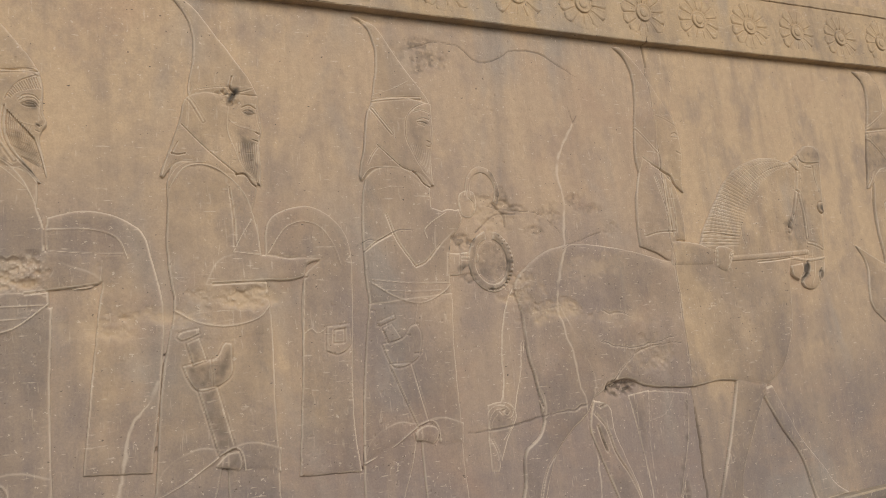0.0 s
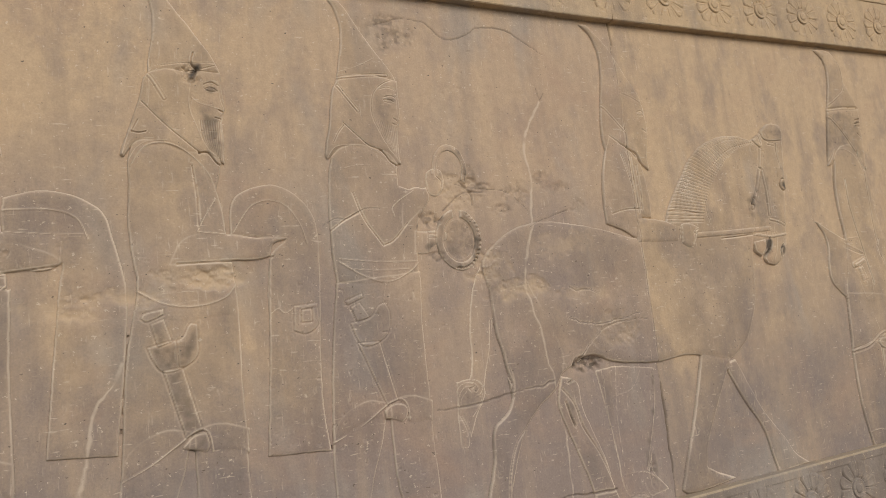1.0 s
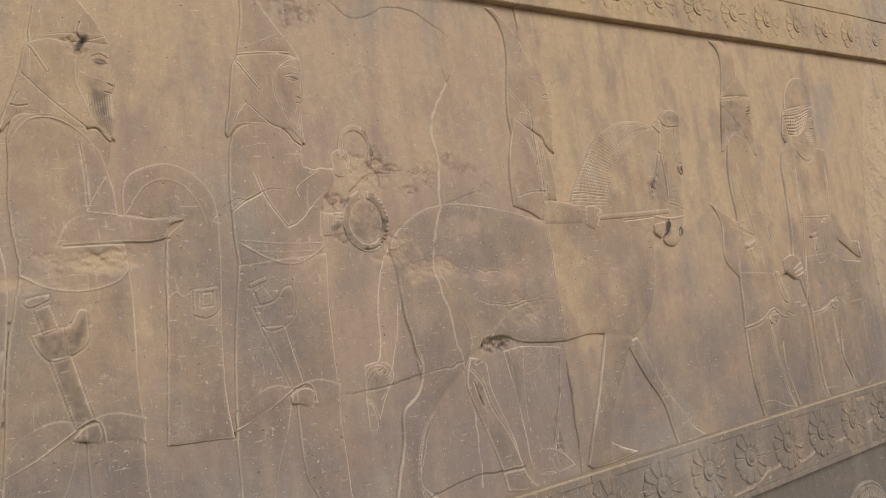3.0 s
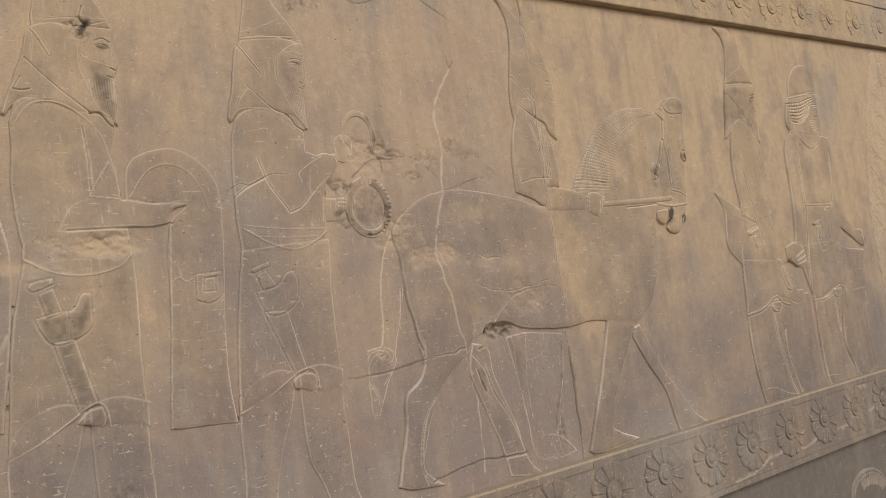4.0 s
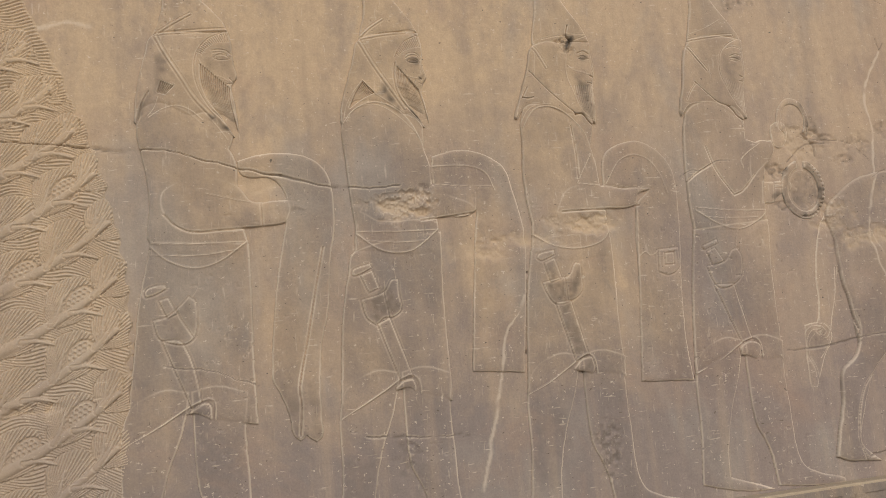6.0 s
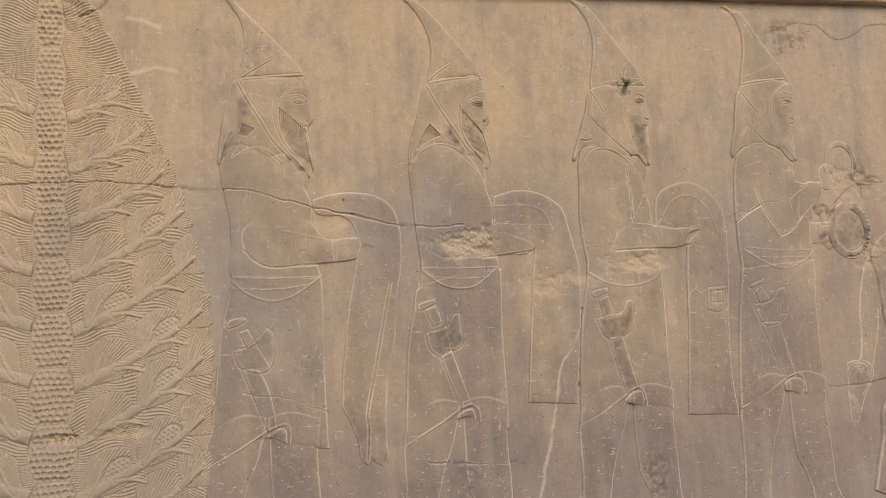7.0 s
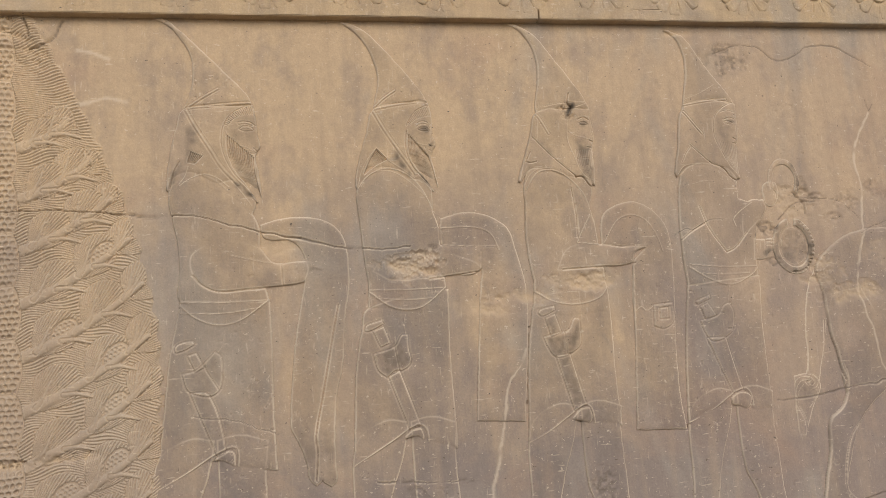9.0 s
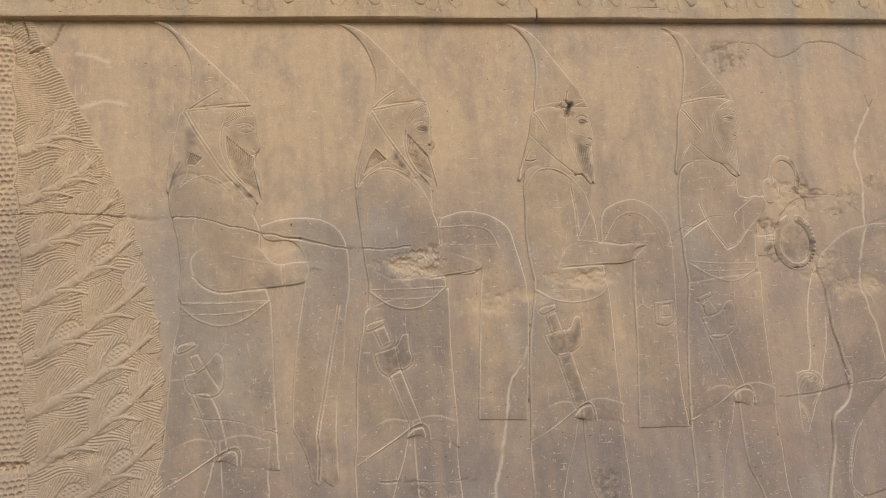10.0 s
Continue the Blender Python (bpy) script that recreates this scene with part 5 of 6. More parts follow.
    r.line([(1.677, 1.023), (1.723, 1.025), (1.765, 1.000)], 0.0025, -0.0010)
    r.line([(1.727, 1.044), (1.744, 1.015), (1.797, 0.999)], 0.0025, 0.0007)
    r.line([(1.650, 1.273), (1.650, 1.263)], 0.003, -0.0017)
    r.line([(1.659, 1.275), (1.658, 1.262)], 0.003, -0.0017)
    r.line([(1.666, 1.274), (1.665, 1.263)], 0.003, -0.0017)
    r.line([(1.394, 1.026), (1.428, 1.026), (1.456, 1.007)], 0.003, 0.0007)
    r.line([(1.314, 1.123), (1.318, 1.113)], 0.004, -0.0023)
    r.lift([(1.469, 1.068), (1.487, 1.063), (1.485, 1.052), (1.471, 1.055)], -0.001, 0.003)
    # shade of the recess by the hind leg, painted on
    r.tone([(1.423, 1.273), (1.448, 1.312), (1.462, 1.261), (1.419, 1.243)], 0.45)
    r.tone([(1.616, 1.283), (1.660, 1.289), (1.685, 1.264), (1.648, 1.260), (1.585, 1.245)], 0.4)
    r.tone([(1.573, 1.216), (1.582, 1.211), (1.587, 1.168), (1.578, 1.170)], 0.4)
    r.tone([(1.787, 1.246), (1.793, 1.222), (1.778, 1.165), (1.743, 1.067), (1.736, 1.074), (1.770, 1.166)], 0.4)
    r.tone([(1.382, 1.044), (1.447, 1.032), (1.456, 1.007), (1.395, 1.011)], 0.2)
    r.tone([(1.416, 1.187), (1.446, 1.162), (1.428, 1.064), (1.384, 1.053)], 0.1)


def dress_six(r):
    """Cap cords, beard, bow case, dagger, clasped hand and hem of the figure before the horse."""
    r.cord([(2.449, 1.795), (2.513, 1.803), (2.570, 1.806)], 0.006)
    r.cord([(2.454, 1.806), (2.497, 1.829), (2.529, 1.855), (2.533, 1.911), (2.515, 1.951)], 0.005)
    r.cord([(2.446, 1.785), (2.489, 1.750), (2.535, 1.694)], 0.006)
    r.line([(2.552, 1.774), (2.572, 1.778)], 0.004, -0.0017)
    r.line([(2.548, 1.765), (2.571, 1.768)], 0.004, -0.0020)
    r.line([(2.549, 1.758), (2.569, 1.759)], 0.004, -0.0014)
    r.line([(2.569, 1.801), (2.568, 1.769), (2.567, 1.730), (2.555, 1.721)], 0.003, 0.0008)
    r.line([(2.554, 1.741), (2.567, 1.731)], 0.004, -0.0017)
    r.line([(2.567, 1.724), (2.563, 1.683), (2.557, 1.648)], 0.003, 0.0007)
    r.line([(2.538, 1.694), (2.539, 1.677), (2.555, 1.648)], 0.005, -0.0026)
    r.line([(2.453, 1.700), (2.439, 1.680), (2.419, 1.657)], 0.004, -0.0014)
    r.line([(2.446, 1.674), (2.465, 1.695), (2.489, 1.698), (2.526, 1.679), (2.544, 1.642)], 0.004, 0.0009)
    r.line([(2.445, 1.668), (2.431, 1.606), (2.427, 1.533), (2.427, 1.483)], 0.006, -0.0020)
    r.line([(2.469, 1.623), (2.469, 1.555), (2.491, 1.453), (2.510, 1.368)], 0.005, -0.0023)
    r.line([(2.552, 1.636), (2.550, 1.578), (2.551, 1.462), (2.584, 1.375)], 0.005, -0.0010)
    r.line([(2.425, 1.478), (2.480, 1.481)], 0.004, 0.001)
    r.line([(2.427, 1.469), (2.456, 1.457), (2.490, 1.443)], 0.005, 0.0012)
    r.line([(2.425, 1.462), (2.453, 1.449), (2.486, 1.439)], 0.003, -0.0012)
    r.line([(2.559, 1.474), (2.548, 1.451), (2.560, 1.428)], 0.004, -0.0016)
    r.ridge([(2.446, 1.416), (2.484, 1.426)], 0.008, 0.008, 0.003)
    r.ridge([(2.461, 1.410), (2.472, 1.378)], 0.006, 0.007, 0.0022)
    r.line([(2.315, 1.528), (2.341, 1.524), (2.352, 1.502), (2.357, 1.469), (2.351, 1.437), (2.351, 1.383)], 0.005, -0.0020)
    r.line([(2.341, 1.525), (2.378, 1.501), (2.425, 1.478)], 0.004, 0.001)
    r.tone([(2.447, 1.780), (2.558, 1.795), (2.567, 1.730), (2.559, 1.654), (2.536, 1.682), (2.460, 1.709), (2.419, 1.662)], 0.22)
    r.tone([(2.549, 1.779), (2.575, 1.781), (2.568, 1.757), (2.542, 1.756)], 0.4)
    r.line([(2.356, 1.458), (2.340, 1.399), (2.356, 1.368), (2.393, 1.343)], 0.005, -0.0020)
    r.lift([(2.443, 1.417), (2.482, 1.429), (2.485, 1.419), (2.448, 1.409)], 0.0035, 0.003)
    r.lift([(2.459, 1.408), (2.478, 1.411), (2.489, 1.380), (2.468, 1.377)], 0.002, 0.003)
    r.line([(2.457, 1.376), (2.472, 1.336), (2.503, 1.345), (2.502, 1.406), (2.511, 1.409)], 0.004, 0.0011)
    r.lift([(2.589, 1.371), (2.637, 1.383), (2.671, 1.365), (2.677, 1.328), (2.652, 1.322), (2.623, 1.319), (2.594, 1.344)], 0.004, 0.003)
    r.line([(2.631, 1.346), (2.670, 1.361)], 0.004, -0.0019)
    r.line([(2.634, 1.336), (2.674, 1.348)], 0.004, -0.0019)
    r.line([(2.638, 1.327), (2.676, 1.336)], 0.004, -0.0019)
    r.lift([(2.548, 1.343), (2.563, 1.341), (2.573, 1.300), (2.592, 1.270), (2.584, 1.261), (2.567, 1.269), (2.554, 1.308)], 0.004, 0.003)
    r.cord([(2.389, 1.219), (2.452, 1.227), (2.516, 1.253), (2.548, 1.233), (2.573, 1.226)], 0.007)
    r.lift([(2.491, 1.239), (2.534, 1.239), (2.531, 1.220), (2.505, 1.214), (2.488, 1.228)], 0.004, 0.003)
    r.line([(2.488, 1.288), (2.497, 1.260)], 0.003, 0.0008)
    r.line([(2.577, 1.238), (2.607, 1.227)], 0.004, -0.0014)
    r.line([(2.495, 1.216), (2.495, 1.143), (2.517, 1.054), (2.543, 0.998)], 0.006, -0.0026)
    r.line([(2.502, 1.216), (2.502, 1.142), (2.525, 1.053)], 0.004, 0.0008)
    r.line([(2.388, 1.215), (2.382, 1.121), (2.388, 1.037)], 0.006, -0.0017)
    r.line([(2.392, 1.033), (2.428, 1.037), (2.458, 1.031), (2.494, 1.015), (2.545, 1.003)], 0.004, 0.001)
    r.line([(2.394, 1.024), (2.413, 1.000), (2.478, 0.994), (2.541, 0.992)], 0.004, -0.0014)
    r.line([(2.605, 1.167), (2.595, 1.105), (2.590, 1.043)], 0.004, 0.0007)
    r.tone([(2.492, 1.242), (2.535, 1.234), (2.511, 1.215)], 0.3)
    r.tone([(2.594, 1.372), (2.623, 1.319), (2.603, 1.327)], 0.35)
    r.tone([(2.549, 1.340), (2.570, 1.307), (2.588, 1.264), (2.567, 1.279)], 0.3)
    r.tone([(2.395, 1.027), (2.486, 1.022), (2.531, 0.994), (2.418, 1.000)], 0.2)


def dress_seven(r):
    """Round cap, curled hair, necklace, belt, dagger and hem of the usher."""
    r.cord([(2.733, 1.778), (2.800, 1.789), (2.865, 1.801)], 0.006)
    r.strands([(2.724, 1.764), (2.721, 1.736), (2.733, 1.707)], [(2.849, 1.786), (2.820, 1.747), (2.777, 1.714)], 9, 0.004, -0.001)
    r.strands([(2.721, 1.766), (2.785, 1.773), (2.854, 1.791)], [(2.733, 1.707), (2.776, 1.707), (2.816, 1.734)], 7, 0.004, -0.001)
    r.line([(2.720, 1.770), (2.708, 1.736), (2.708, 1.711), (2.743, 1.705), (2.777, 1.712)], 0.004, 0.0009)
    r.line([(2.845, 1.764), (2.864, 1.766)], 0.004, -0.0020)
    r.line([(2.848, 1.757), (2.863, 1.759)], 0.003, -0.0014)
    r.line([(2.867, 1.799), (2.862, 1.768), (2.865, 1.742), (2.851, 1.732)], 0.003, 0.0009)
    r.line([(2.842, 1.732), (2.855, 1.729)], 0.004, -0.0020)
    r.line([(2.858, 1.726), (2.853, 1.704), (2.836, 1.683)], 0.003, 0.0007)
    r.hatch([(2.812, 1.721), (2.817, 1.703), (2.829, 1.687)], [(2.845, 1.719), (2.845, 1.703), (2.845, 1.691)], 6, 0.003, -0.001)
    r.line([(2.732, 1.686), (2.760, 1.658), (2.804, 1.640), (2.837, 1.658), (2.848, 1.675)], 0.006, 0.0013)
    r.line([(2.740, 1.679), (2.764, 1.651), (2.802, 1.633), (2.841, 1.653)], 0.003, -0.0013)
    r.line([(2.668, 1.638), (2.686, 1.671), (2.732, 1.686)], 0.005, 0.0008)
    r.line([(2.730, 1.619), (2.723, 1.553), (2.719, 1.469), (2.694, 1.363)], 0.006, -0.0026)
    r.line([(2.668, 1.638), (2.651, 1.518), (2.632, 1.378)], 0.006, -0.0017)
    r.cord([(2.717, 1.480), (2.781, 1.479), (2.853, 1.479)], 0.006)
    r.line([(2.719, 1.469), (2.753, 1.459), (2.796, 1.451)], 0.004, 0.001)
    r.line([(2.815, 1.475), (2.831, 1.464)], 0.005, -0.0019)
    r.line([(2.835, 1.477), (2.813, 1.464)], 0.005, -0.0019)
    r.line([(2.810, 1.460), (2.798, 1.393)], 0.003, 0.0009)
    r.line([(2.835, 1.459), (2.834, 1.367)], 0.003, 0.0009)
    r.lift([(2.735, 1.429), (2.771, 1.438), (2.773, 1.430), (2.740, 1.423)], 0.0035, 0.003)
    r.lift([(2.751, 1.420), (2.772, 1.422), (2.770, 1.391), (2.752, 1.386)], 0.002, 0.003)
    r.line([(2.884, 1.628), (2.873, 1.552), (2.860, 1.477), (2.887, 1.426)], 0.006, -0.0020)
    r.line([(2.630, 1.378), (2.656, 1.382), (2.668, 1.370)], 0.004, 0.0009)
    r.tone([(2.733, 1.429), (2.767, 1.434), (2.764, 1.425)], 0.4)
    r.line([(2.707, 1.406), (2.691, 1.327), (2.680, 1.224), (2.670, 1.083), (2.688, 0.997)], 0.006, -0.0020)
    r.lift([(2.734, 1.431), (2.771, 1.440), (2.773, 1.430), (2.741, 1.422)], 0.0035, 0.003)
    r.lift([(2.758, 1.420), (2.777, 1.423), (2.786, 1.392), (2.760, 1.386)], 0.002, 0.003)
    r.line([(2.748, 1.387), (2.761, 1.351), (2.792, 1.353)], 0.004, 0.001)
    r.line([(2.808, 1.442), (2.803, 1.388), (2.829, 1.373)], 0.003, 0.0009)
    r.cord([(2.680, 1.224), (2.746, 1.229), (2.819, 1.254)], 0.007)
    r.lift([(2.788, 1.247), (2.822, 1.247), (2.819, 1.229), (2.797, 1.224), (2.785, 1.235)], 0.004, 0.003)
    r.line([(2.786, 1.213), (2.783, 1.174), (2.787, 1.133)], 0.005, -0.0020)
    r.line([(2.681, 1.025), (2.711, 1.025), (2.753, 1.019)], 0.004, 0.001)
    r.line([(2.685, 1.016), (2.701, 0.995), (2.743, 0.990)], 0.004, -0.0013)
    r.tone([(2.789, 1.243), (2.819, 1.244), (2.800, 1.225)], 0.3)


def ring_hands(r):
    """Forearm, two worn fists, the large ring with its broken rim and the smaller one above."""
    r.fill([(1.295, 1.591), (1.318, 1.607), (1.341, 1.603), (1.347, 1.591), (1.322, 1.565), (1.287, 1.533)], 0.011, 0.005)
    r.fill([(1.345, 1.632), (1.354, 1.639), (1.365, 1.641), (1.376, 1.635), (1.379, 1.620), (1.374, 1.603), (1.363, 1.592), (1.350, 1.593), (1.343, 1.605)], 0.002, 0.004)
    r.fill([(1.310, 1.532), (1.336, 1.531), (1.355, 1.533), (1.369, 1.530), (1.373, 1.521), (1.366, 1.513), (1.349, 1.509), (1.339, 1.502), (1.332, 1.493), (1.305, 1.493)], 0.003, 0.004)
    r.line([(1.355, 1.632), (1.360, 1.666), (1.373, 1.680), (1.389, 1.683), (1.410, 1.670), (1.423, 1.643), (1.427, 1.616)], 0.008, 0.0012)
    r.line([(1.364, 1.637), (1.368, 1.661), (1.379, 1.671), (1.393, 1.670), (1.404, 1.653), (1.409, 1.628)], 0.004, -0.0007)
    r.line([(1.386, 1.682), (1.413, 1.673), (1.423, 1.646), (1.426, 1.618), (1.432, 1.609)], 0.004, -0.0009)
    r.line([(1.363, 1.627), (1.372, 1.620), (1.373, 1.608)], 0.003, -0.0009)
    r.line([(1.338, 1.527), (1.356, 1.525)], 0.003, -0.0009)
    r.line([(1.337, 1.520), (1.363, 1.518)], 0.003, -0.0009)
    r.line([(1.336, 1.531), (1.332, 1.494)], 0.003, -0.0008)
    r.line([(1.349, 1.491), (1.358, 1.483)], 0.004, -0.0012)
    r.line([(1.432, 1.609), (1.453, 1.601), (1.477, 1.604), (1.505, 1.594), (1.522, 1.584)], 0.004, -0.001)
    r.line([(1.427, 1.614), (1.451, 1.621), (1.476, 1.639)], 0.003, -0.0008)
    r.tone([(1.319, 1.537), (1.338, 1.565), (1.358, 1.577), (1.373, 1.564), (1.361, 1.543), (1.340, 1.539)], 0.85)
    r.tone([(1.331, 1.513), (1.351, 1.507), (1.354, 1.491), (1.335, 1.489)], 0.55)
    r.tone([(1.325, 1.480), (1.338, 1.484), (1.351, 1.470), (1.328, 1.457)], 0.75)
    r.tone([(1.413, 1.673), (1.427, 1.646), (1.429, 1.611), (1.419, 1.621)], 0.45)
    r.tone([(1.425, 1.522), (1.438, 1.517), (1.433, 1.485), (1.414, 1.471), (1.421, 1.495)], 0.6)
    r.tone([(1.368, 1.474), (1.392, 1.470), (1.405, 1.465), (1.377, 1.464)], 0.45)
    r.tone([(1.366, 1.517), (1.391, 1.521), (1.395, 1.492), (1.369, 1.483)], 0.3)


def carve_legs(r):
    r.fill([(1.142, 1.232), (1.19, 1.265), (1.23, 1.26), (1.22, 1.209), (1.198, 1.15), (1.182, 1.087), (1.178, 1.037), (1.221, 1.022), (1.263, 1.007), (1.198, 1.011), (1.125, 1.029), (1.133, 1.113)], 0.006, 0.005)
    r.fill([(1.233, 1.26), (1.267, 1.266), (1.311, 1.252), (1.306, 1.208), (1.308, 1.135), (1.315, 1.049), (1.348, 1.024), (1.394, 1.011), (1.397, 1.002), (1.331, 1.004), (1.266, 1.012), (1.257, 1.073), (1.236, 1.126)], 0.006, 0.005)


COVERS = []                    # carved faces that stand before the wall


def carved_thing(name, carve, box, label, category, group, bands=((9, 0.00135),), boost=1.0, material=LIMESTONE):
    """One carved figure as one mesh, cut finer in the bands of its height that hold finer work."""
    origin = ((box[0] + box[1]) / 2, box[2])
    low, pieces = box[2], []
    for top, step in bands:
        top = min(top, box[3])
        step = (top - low) / max(1, round((top - low) / step))
        r = Relief(box[0], box[1], low, top - 0.5 * step, step)
        r.boost = boost
        for c in carve if isinstance(carve, tuple) else (carve,):
            c(r)
        r.age()
        r.rub()
        # the raised parts are a little greyer, in uneven patches
        greyed = np.clip((r.h - 0.002) / 0.003, 0, 1) * np.clip(1.7 * value_noise(r.x, r.z, 0.06) + 0.6 * value_noise(r.x, r.z, 0.02) - 0.45, 0, 1)
        r.wear_shade[..., 1] = np.maximum(r.wear_shade[..., 1], 0.2 * greyed * (1 - r.wear_shade[..., 0]))
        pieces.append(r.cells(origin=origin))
        COVERS.append(r)
        low = top
    ob = new(name, stone_mesh(name, material, pieces))
    ob.location = (origin[0], 0, origin[1])
    return tagged(ob, label, category, group)


def legs_at(shift):
    """Trousered legs and shoes under a knee-length coat."""
    def carve(r):
        r.xs -= shift
        r.x -= shift
        carve_legs(r)
        r.xs += shift
        r.x += shift
    return carve


def oval(x, z, rx, rz, start=0, end=360, count=20):
    return [(x + rx * math.cos(radians(a)), z + rz * math.sin(radians(a))) for a in np.linspace(start, end, count)]


def carve_rings(r):
    """The rims of the large arm ring, beaded on its outer edge."""
    band = oval(1.395, 1.515, 0.045, 0.054, 100, 440, 28) + oval(1.395, 1.515, 0.031, 0.039, 440, 100, 28)
    r.fill(band, 0.005, 0.004)
    r.fill(oval(1.395, 1.515, 0.032, 0.040, 0, 342, 20), -0.008, 0.004)
    small = oval(1.392, 1.640, 0.034, 0.044, -35, 200, 20) + oval(1.392, 1.640, 0.024, 0.033, 200, -35, 20)
    r.fill(small, 0.002, 0.003)
    r.line(oval(1.395, 1.515, 0.030, 0.038, count=30), 0.004, -0.0009)
    r.line(oval(1.395, 1.515, 0.046, 0.055, count=30), 0.004, -0.0007)
    for x, z in oval(1.395, 1.515, 0.041, 0.050, -100, 60, 18):
        r.line([(x - 0.002, z), (x, z + 0.001), (x + 0.002, z)], 0.006, -0.0014, 0.7, False)
    r.tone(band, 0.26)
    r.tone(oval(1.395, 1.515, 0.030, 0.038), 0.12)


def carve_cypress(axis, half, top, foot, depth):
    """A carved cypress: a scaly cone-stacked trunk, rising forked boughs with thorns, and hoods of ribbed needles between them."""
    def carve(r):
        PITCH, RIB = 0.0815, 0.0041

        def width(z):
            s = (z - foot) / (top - foot)
            scallop = 0.006 * abs(math.sin(math.pi * (z - foot + 0.02) / (PITCH * 0.5)))
            return half * (1 - max(0.0, (s - 0.40) / 0.64) ** 1.6) * (0.9 + 0.1 * min(1, s / 0.3)) + scallop

        def grooves(phase):
            """Cut ribs: rounded ridges between narrow grooves."""
            return depth * (0.0040 * np.abs(np.sin(math.pi * phase)) ** 0.9 - 0.0027)

        def hood(x, z, lean, long, wide, way, cone):
            """A rounded hood of needles that spread from its foot, some with a small cone in its lap."""
            w = r.patch_of(np.array([(x - 1.1 * long, z - 1.1 * long), (x + 1.1 * long, z + 1.1 * long)]), 0)
            dx, dz = way * (r.x[w] - x), r.z[w] - z
            along = dx * math.cos(lean) + dz * math.sin(lean)
            across = dz * math.cos(lean) - dx * math.sin(lean)
            s = np.clip(along / long, 0, 1)
            edge = wide * np.clip(0.35 + 1.6 * s, 0, 1) * np.sqrt(np.clip(1 - (np.clip(s - 0.4, 0, 1) / 0.6) ** 2, 0, 1)) + 1e-5
            t = across / edge
            inside = (along > 0) & (along < long) & (np.abs(t) < 1) & (r.h[w] > -0.001)
            reach = np.hypot(across, along + 0.35 * long)
            spread = np.arctan2(across, along + 0.35 * long)
            phase = spread * 1.1 * long / RIB
            rim = np.clip((1 - np.abs(t)) * edge / 0.0022, 0, 1)
            body = 0.0038 + 0.0004 * np.sqrt(np.clip(1 - t * t, 0, 1)) + grooves(phase) * np.clip((1 - np.abs(t)) * edge / 0.002, 0, 1)
            r.h[w] = np.where(inside, body * rim + (1 - rim) * 0.0004, r.h[w])
            if cone:
                a0, c0 = 0.62 * long, -0.28 * wide
                u, v = (along - a0) / (0.26 * long), (across - c0) / (0.40 * wide)
                ring = np.sqrt(u * u + v * v)
                row = (along - a0) / 0.0062
                col = (across - c0) / 0.0066 + np.where(np.floor(row) % 2 < 1, 0.0, 0.5)
                du, dv = col - np.floor(col) - 0.5, row - np.floor(row) - 0.5
                lap = 0.0046 - 0.0024 * np.clip(1 - (du * du + dv * dv) / 0.17, 0, 1)
                r.h[w] = np.where(inside & (ring < 1), lap, np.where(inside & (ring < 1.2), 0.0018, r.h[w]))

        zs = np.linspace(foot, top, 120)
        outline = np.array([(axis - width(z), z) for z in zs] + [(axis + width(z), z) for z in zs[::-1]])
        d = r.away(outline, (slice(None), slice(None)), True) + 0.004 * (value_noise(r.x, r.z, 0.012) - 0.6)
        out = np.abs(r.x - axis)
        phase = (r.z - 0.30 * out + 2.2 * out * out + 0.006 * np.sin(out * 60 + r.z * 40)) / RIB + 0.5 * value_noise(r.x, r.z, 0.03)
        r.h = np.where(d > 0, np.clip(d / 0.003, 0, 1) * (0.0032 + grooves(phase)), np.maximum(d * 0.6, -0.0025))
        rng = random.Random(int(axis * 100) + 5)
        boughs = []
        for k in range(15, -3, -1):
            for way in (-1, 1):
                z0 = foot + PITCH * k + (0.012 if way < 0 else 0.0)
                span = min(half, width(min(top, max(foot, z0 + 0.09)))) - 0.042
                if span < 0.03 or z0 > top - 0.06:
                    continue
                rise = span * rng.uniform(0.94, 1.06)
                bough = [(axis + way * (0.03 + s * span), z0 + rise * (0.36 * s + 0.24 * s * s)) for s in (0, 0.2, 0.4, 0.6, 0.8, 1)]
                boughs.append((way, bough, span))
        extras = []
        for way, bough, span in boughs:
            c = resample(bough, 41)

            def spot(s):
                n = int(s * 40)
                e = c[min(n + 1, 40)] - c[max(n - 1, 0)]
                return c[n][0], c[n][1], math.atan2(e[1], way * e[0])

            big = min(1.0, span / 0.17)
            # the fork's own fans, then the two hoods along the bough
            x, z, rise = spot(0.86)
            hood(x, z, rise - 0.05, 0.062 * big, 0.027, way, False)
            hood(x, z, rise + 0.55, 0.058 * big, 0.020, way, False)
            for s, cone in ((0.52, rng.random() < 0.6), (0.12, rng.random() < 0.45)):
                x, z, rise = spot(s)
                lean = rise + 0.42 + rng.uniform(-0.06, 0.06)
                hood(x, z, lean, 0.078 * (0.6 + 0.4 * big), 0.034 * (0.6 + 0.4 * big), way, cone and big > 0.8)
                extras.append([(x, z), (x + way * 0.012 * math.cos(lean), z + 0.014 * math.sin(lean)), (x + way * 0.040 * math.cos(lean + 0.22), z + 0.044 * math.sin(lean + 0.22))])
            for s in (0.3, 0.66):
                x, z, rise = spot(s)
                extras.append([(x, z - 0.002), (x + way * 0.018, z - 0.001), (x + way * 0.042, z - 0.008)])
            x, z, rise = spot(0.84)
